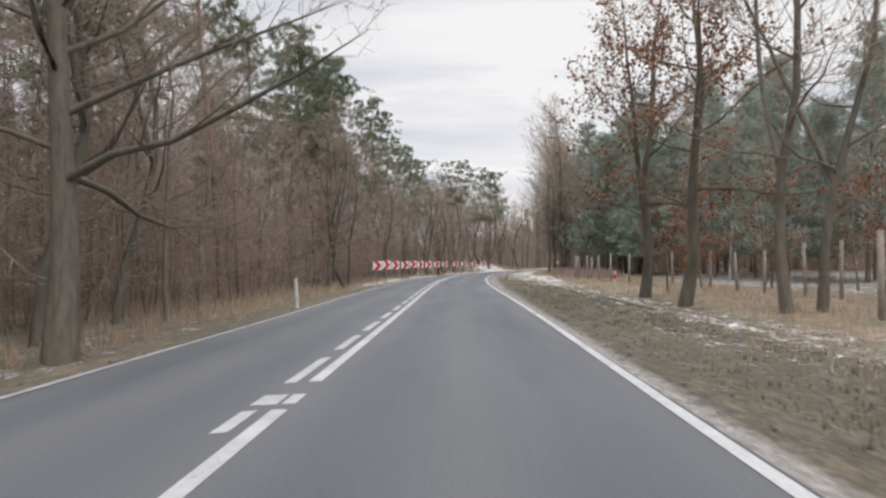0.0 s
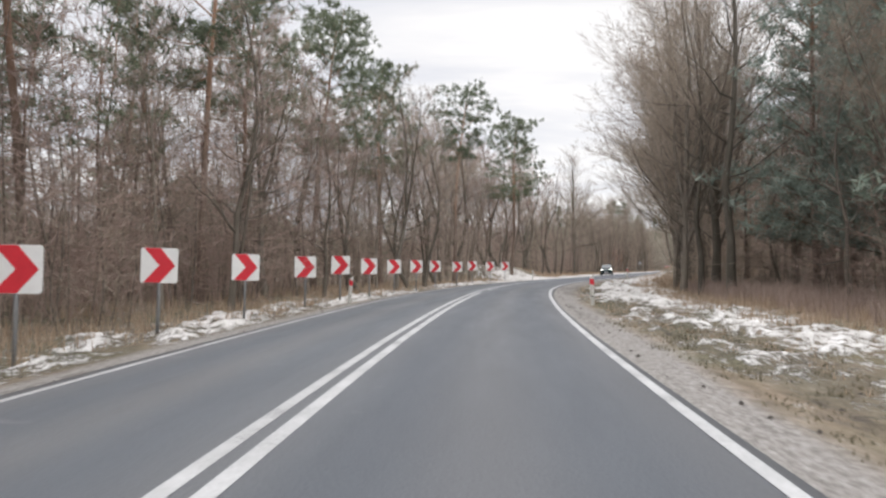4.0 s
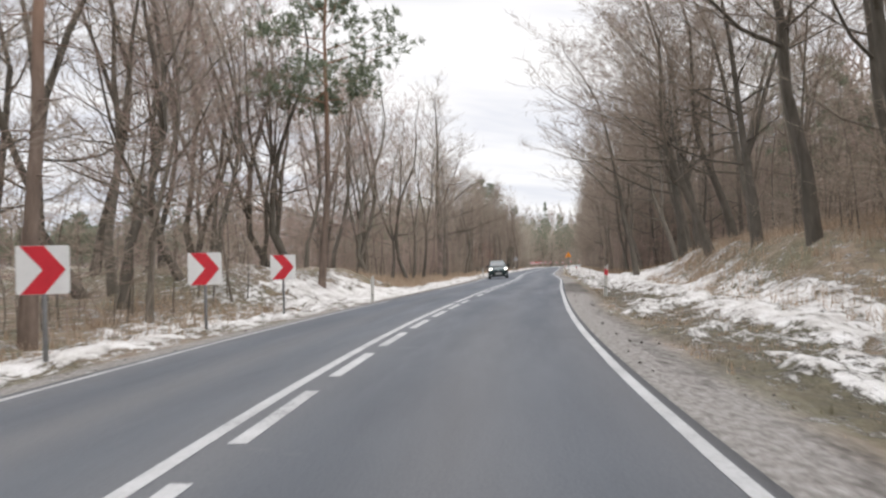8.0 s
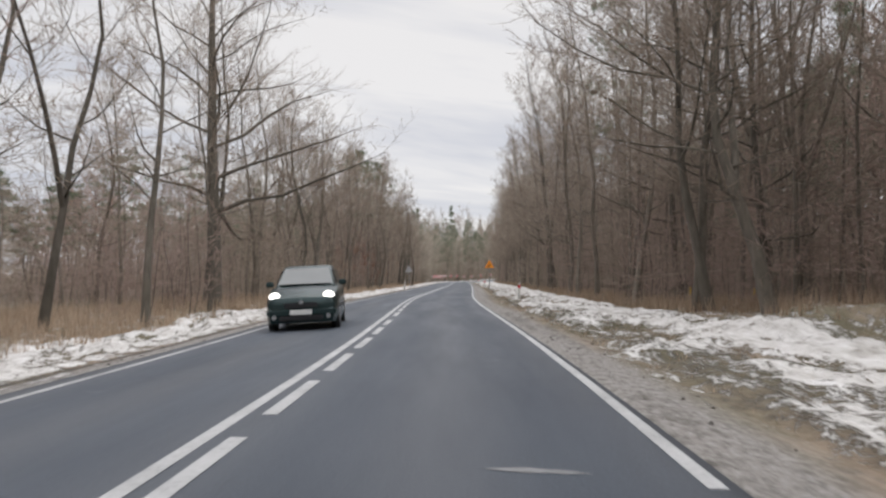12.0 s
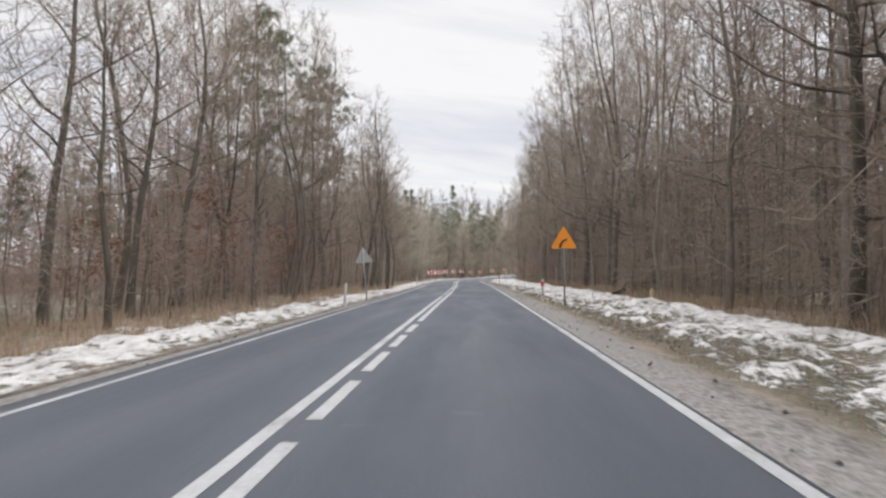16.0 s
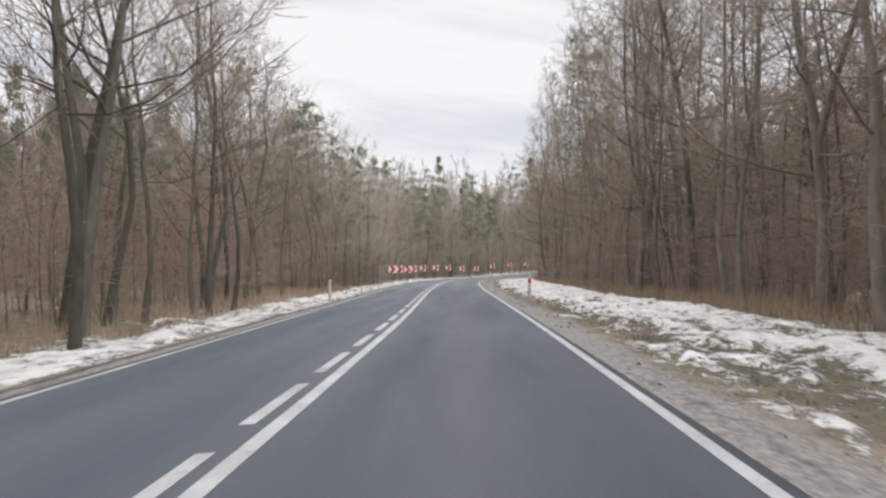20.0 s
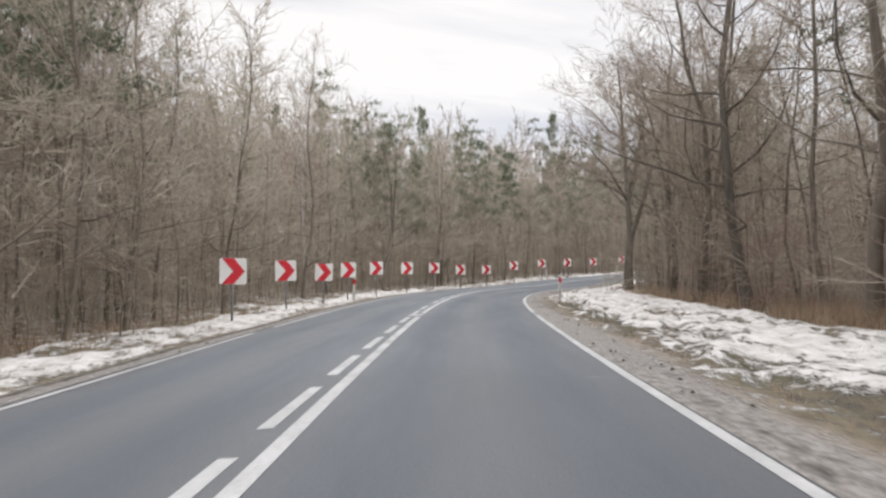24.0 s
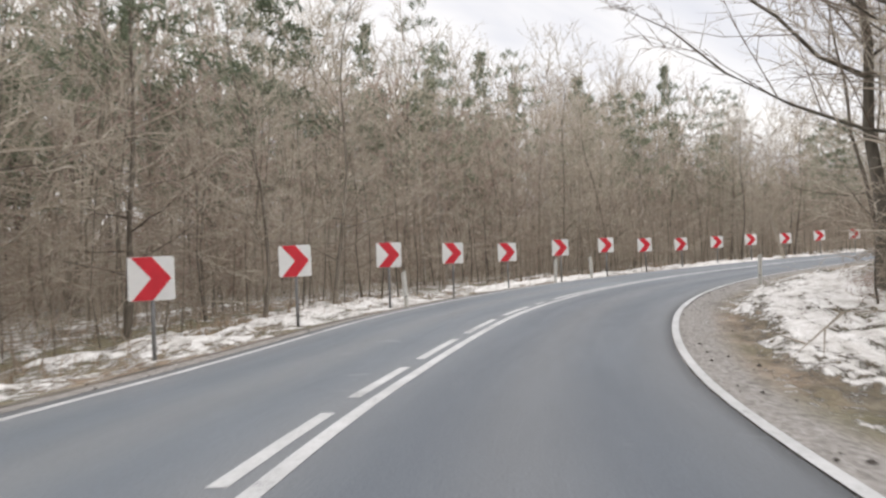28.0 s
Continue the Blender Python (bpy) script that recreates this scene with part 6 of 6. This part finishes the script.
# ---- the oncoming car ----
def loft(sections, mat, name, parent, label=""):
    """A closed skin over cross-sections, each a list of points."""
    bm = bmesh.new()
    rings = [[bm.verts.new(p) for p in sec] for sec in sections]
    n = len(rings[0])
    for a, b in zip(rings, rings[1:]):
        for i in range(n):
            bm.faces.new((a[i], a[(i + 1) % n], b[(i + 1) % n], b[i]))
    bm.faces.new(rings[0][::-1])
    bm.faces.new(rings[-1])
    bmesh.ops.recalc_face_normals(bm, faces=bm.faces[:])
    for f in bm.faces:
        f.smooth = True
    me_ob = part(name, bm, mat, parent, label)
    me_ob.data.set_sharp_from_angle(angle=radians(38))
    return me_ob


def hull(y, w, zb, zt, r=0.14, tuck=0.05):
    """A cross-section of the car's body at y, from sill zb to shoulder zt."""
    h = w / 2
    return [(-h + tuck, y, zb), (-h, y, zb + 0.16), (-h, y, zt - r), (-h + r * 0.35, y, zt - r * 0.3), (-h + r * 1.3, y, zt),
            (0, y, zt + 0.02), (h - r * 1.3, y, zt), (h - r * 0.35, y, zt - r * 0.3), (h, y, zt - r), (h, y, zb + 0.16), (h - tuck, y, zb)]


def cabin(y0, y1, w0, w1, z0, z1):
    return [(-w0 / 2, y0, z0), (-w1 / 2, y1, z1 - 0.03), (-w1 / 2 + 0.12, y1, z1), (w1 / 2 - 0.12, y1, z1), (w1 / 2, y1, z1 - 0.03), (w0 / 2, y0, z0)]


car = thing("car", "dark green small hatchback with its headlights on, on the oncoming lane", "car")
# the front looks to -y; built about the middle of the front axle line on the road
body = loft([hull(-0.78, 1.30, 0.30, 0.62, 0.10), hull(-0.72, 1.50, 0.20, 0.74, 0.12), hull(-0.55, 1.62, 0.18, 0.82), hull(-0.1, 1.67, 0.17, 0.93), hull(0.55, 1.68, 0.16, 1.02),
             hull(1.4, 1.68, 0.16, 1.02), hull(2.4, 1.67, 0.17, 1.03), hull(2.75, 1.60, 0.20, 1.02), hull(2.86, 1.44, 0.30, 0.95)], M_CAR, "body", car, "dark green painted body")
loft([cabin(0.30, 0.34, 1.42, 1.40, 0.98, 1.0), cabin(0.55, 1.02, 1.50, 1.20, 0.99, 1.44), cabin(1.2, 1.35, 1.52, 1.20, 0.99, 1.50), cabin(2.2, 2.1, 1.50, 1.18, 0.99, 1.49),
      cabin(2.72, 2.62, 1.46, 1.10, 0.99, 1.40), cabin(2.82, 2.8, 1.40, 1.1, 0.97, 1.02)], M_CAR, "cabin", car, "dark green roof and pillars")
ws = bmesh.new()
for quad in ([(-0.66, 0.365, 1.035), (0.66, 0.365, 1.035), (0.55, 0.955, 1.415), (-0.55, 0.955, 1.415)],):
    ws.faces.new([ws.verts.new((px, py - 0.012, pz + 0.012)) for px, py, pz in quad])
part("windscreen", ws, M_CAR_GLASS, car, "grey reflecting windscreen")
for sx in (-1, 1):
    for (ya, yb, yc, yd) in ((0.78, 1.32, 1.32, 1.10), (1.42, 2.10, 2.05, 1.42), (2.18, 2.55, 2.42, 2.14)):
        g = bmesh.new()
        pts = [(sx * 0.755, ya, 1.06), (sx * 0.757, yb, 1.06), (sx * 0.635, yc, 1.40), (sx * 0.635, yd, 1.40)]
        g.faces.new([g.verts.new((px + sx * 0.012, py, pz)) for px, py, pz in pts])
        part("side_window", g, M_CAR_GLASS, car)
    lamp = bmesh.new()
    bmesh.ops.create_uvsphere(lamp, u_segments=16, v_segments=10, radius=1.0, matrix=pose(sx * 0.62, -0.56, 0.74, 0, 0, sx * 22) @ Matrix.Diagonal((0.15, 0.12, 0.14, 1)))
    part("headlight", lamp, M_LAMP, car, "lit headlight")
    part("mirror", bm_box(0.20, 0.11, 0.13, (sx * 0.90, 0.62, 1.06), 0.03, 3), M_CAR, car)
    part("door_handle", bm_box(0.02, 0.16, 0.03, (sx * 0.845, 1.25, 0.83), 0.006), M_BLACK, car)
    part("side_strip", bm_box(0.018, 1.9, 0.07, (sx * 0.842, 1.05, 0.52), 0.006), M_BLACK, car)
    for yw in (0.0, 2.28):
        wheel = part("wheel", bm_rod((sx * 0.66, yw, 0.285), (sx * 0.835, yw, 0.285), 0.285, None, 28), M_TYRE, car, "black tyre on a silver rim")
        part("rim", bm_rod((sx * 0.80, yw, 0.285), (sx * 0.845, yw, 0.285), 0.185, 0.17, 20), M_RIM, wheel)
part("bumper", bm_box(1.58, 0.17, 0.24, (0, -0.74, 0.43), 0.07, 3), M_CAR, car, "dark green front bumper")
part("intake", bm_box(1.02, 0.06, 0.11, (0, -0.80, 0.30), 0.025), M_BLACK, car, "dark air intake below the bumper")
for sx in (-1, 1):
    part("fog_light", bm_rod((sx * 0.62, -0.80, 0.33), (sx * 0.62, -0.835, 0.33), 0.055, 0.05, 14), M_RIM, car)
part("grille", bm_box(0.78, 0.05, 0.13, (0, -0.775, 0.58), 0.02), M_BLACK, car)
part("badge", bm_rod((0, -0.785, 0.64), (0, -0.80, 0.64), 0.055, 0.05, 18), M_RIM, car)
part("plate", bm_box(0.50, 0.02, 0.11, (0, -0.835, 0.43), 0.005), M_PLATE, car, "pale blank number plate")
part("wiper", bm_box(0.62, 0.02, 0.02, (-0.05, 0.36, 1.045), 0.004, 1, pose(0, 0, 0, 0, 0, 3)), M_BLACK, car)
part("roof_aerial", bm_rod((0, 1.3, 1.48), (0, 1.62, 1.78), 0.005, 0.003, 6), M_BLACK, car)
x, y = (float(q) for q in plan(149.9, -1.85))
car.matrix_basis = pose(x, y, float(road_z(149.9, -1.85)) - 0.01, 0, -3.0, math.degrees(heading(149.9)) + 5) @ Matrix.Diagonal((1.03, 1.03, 1.07, 1))
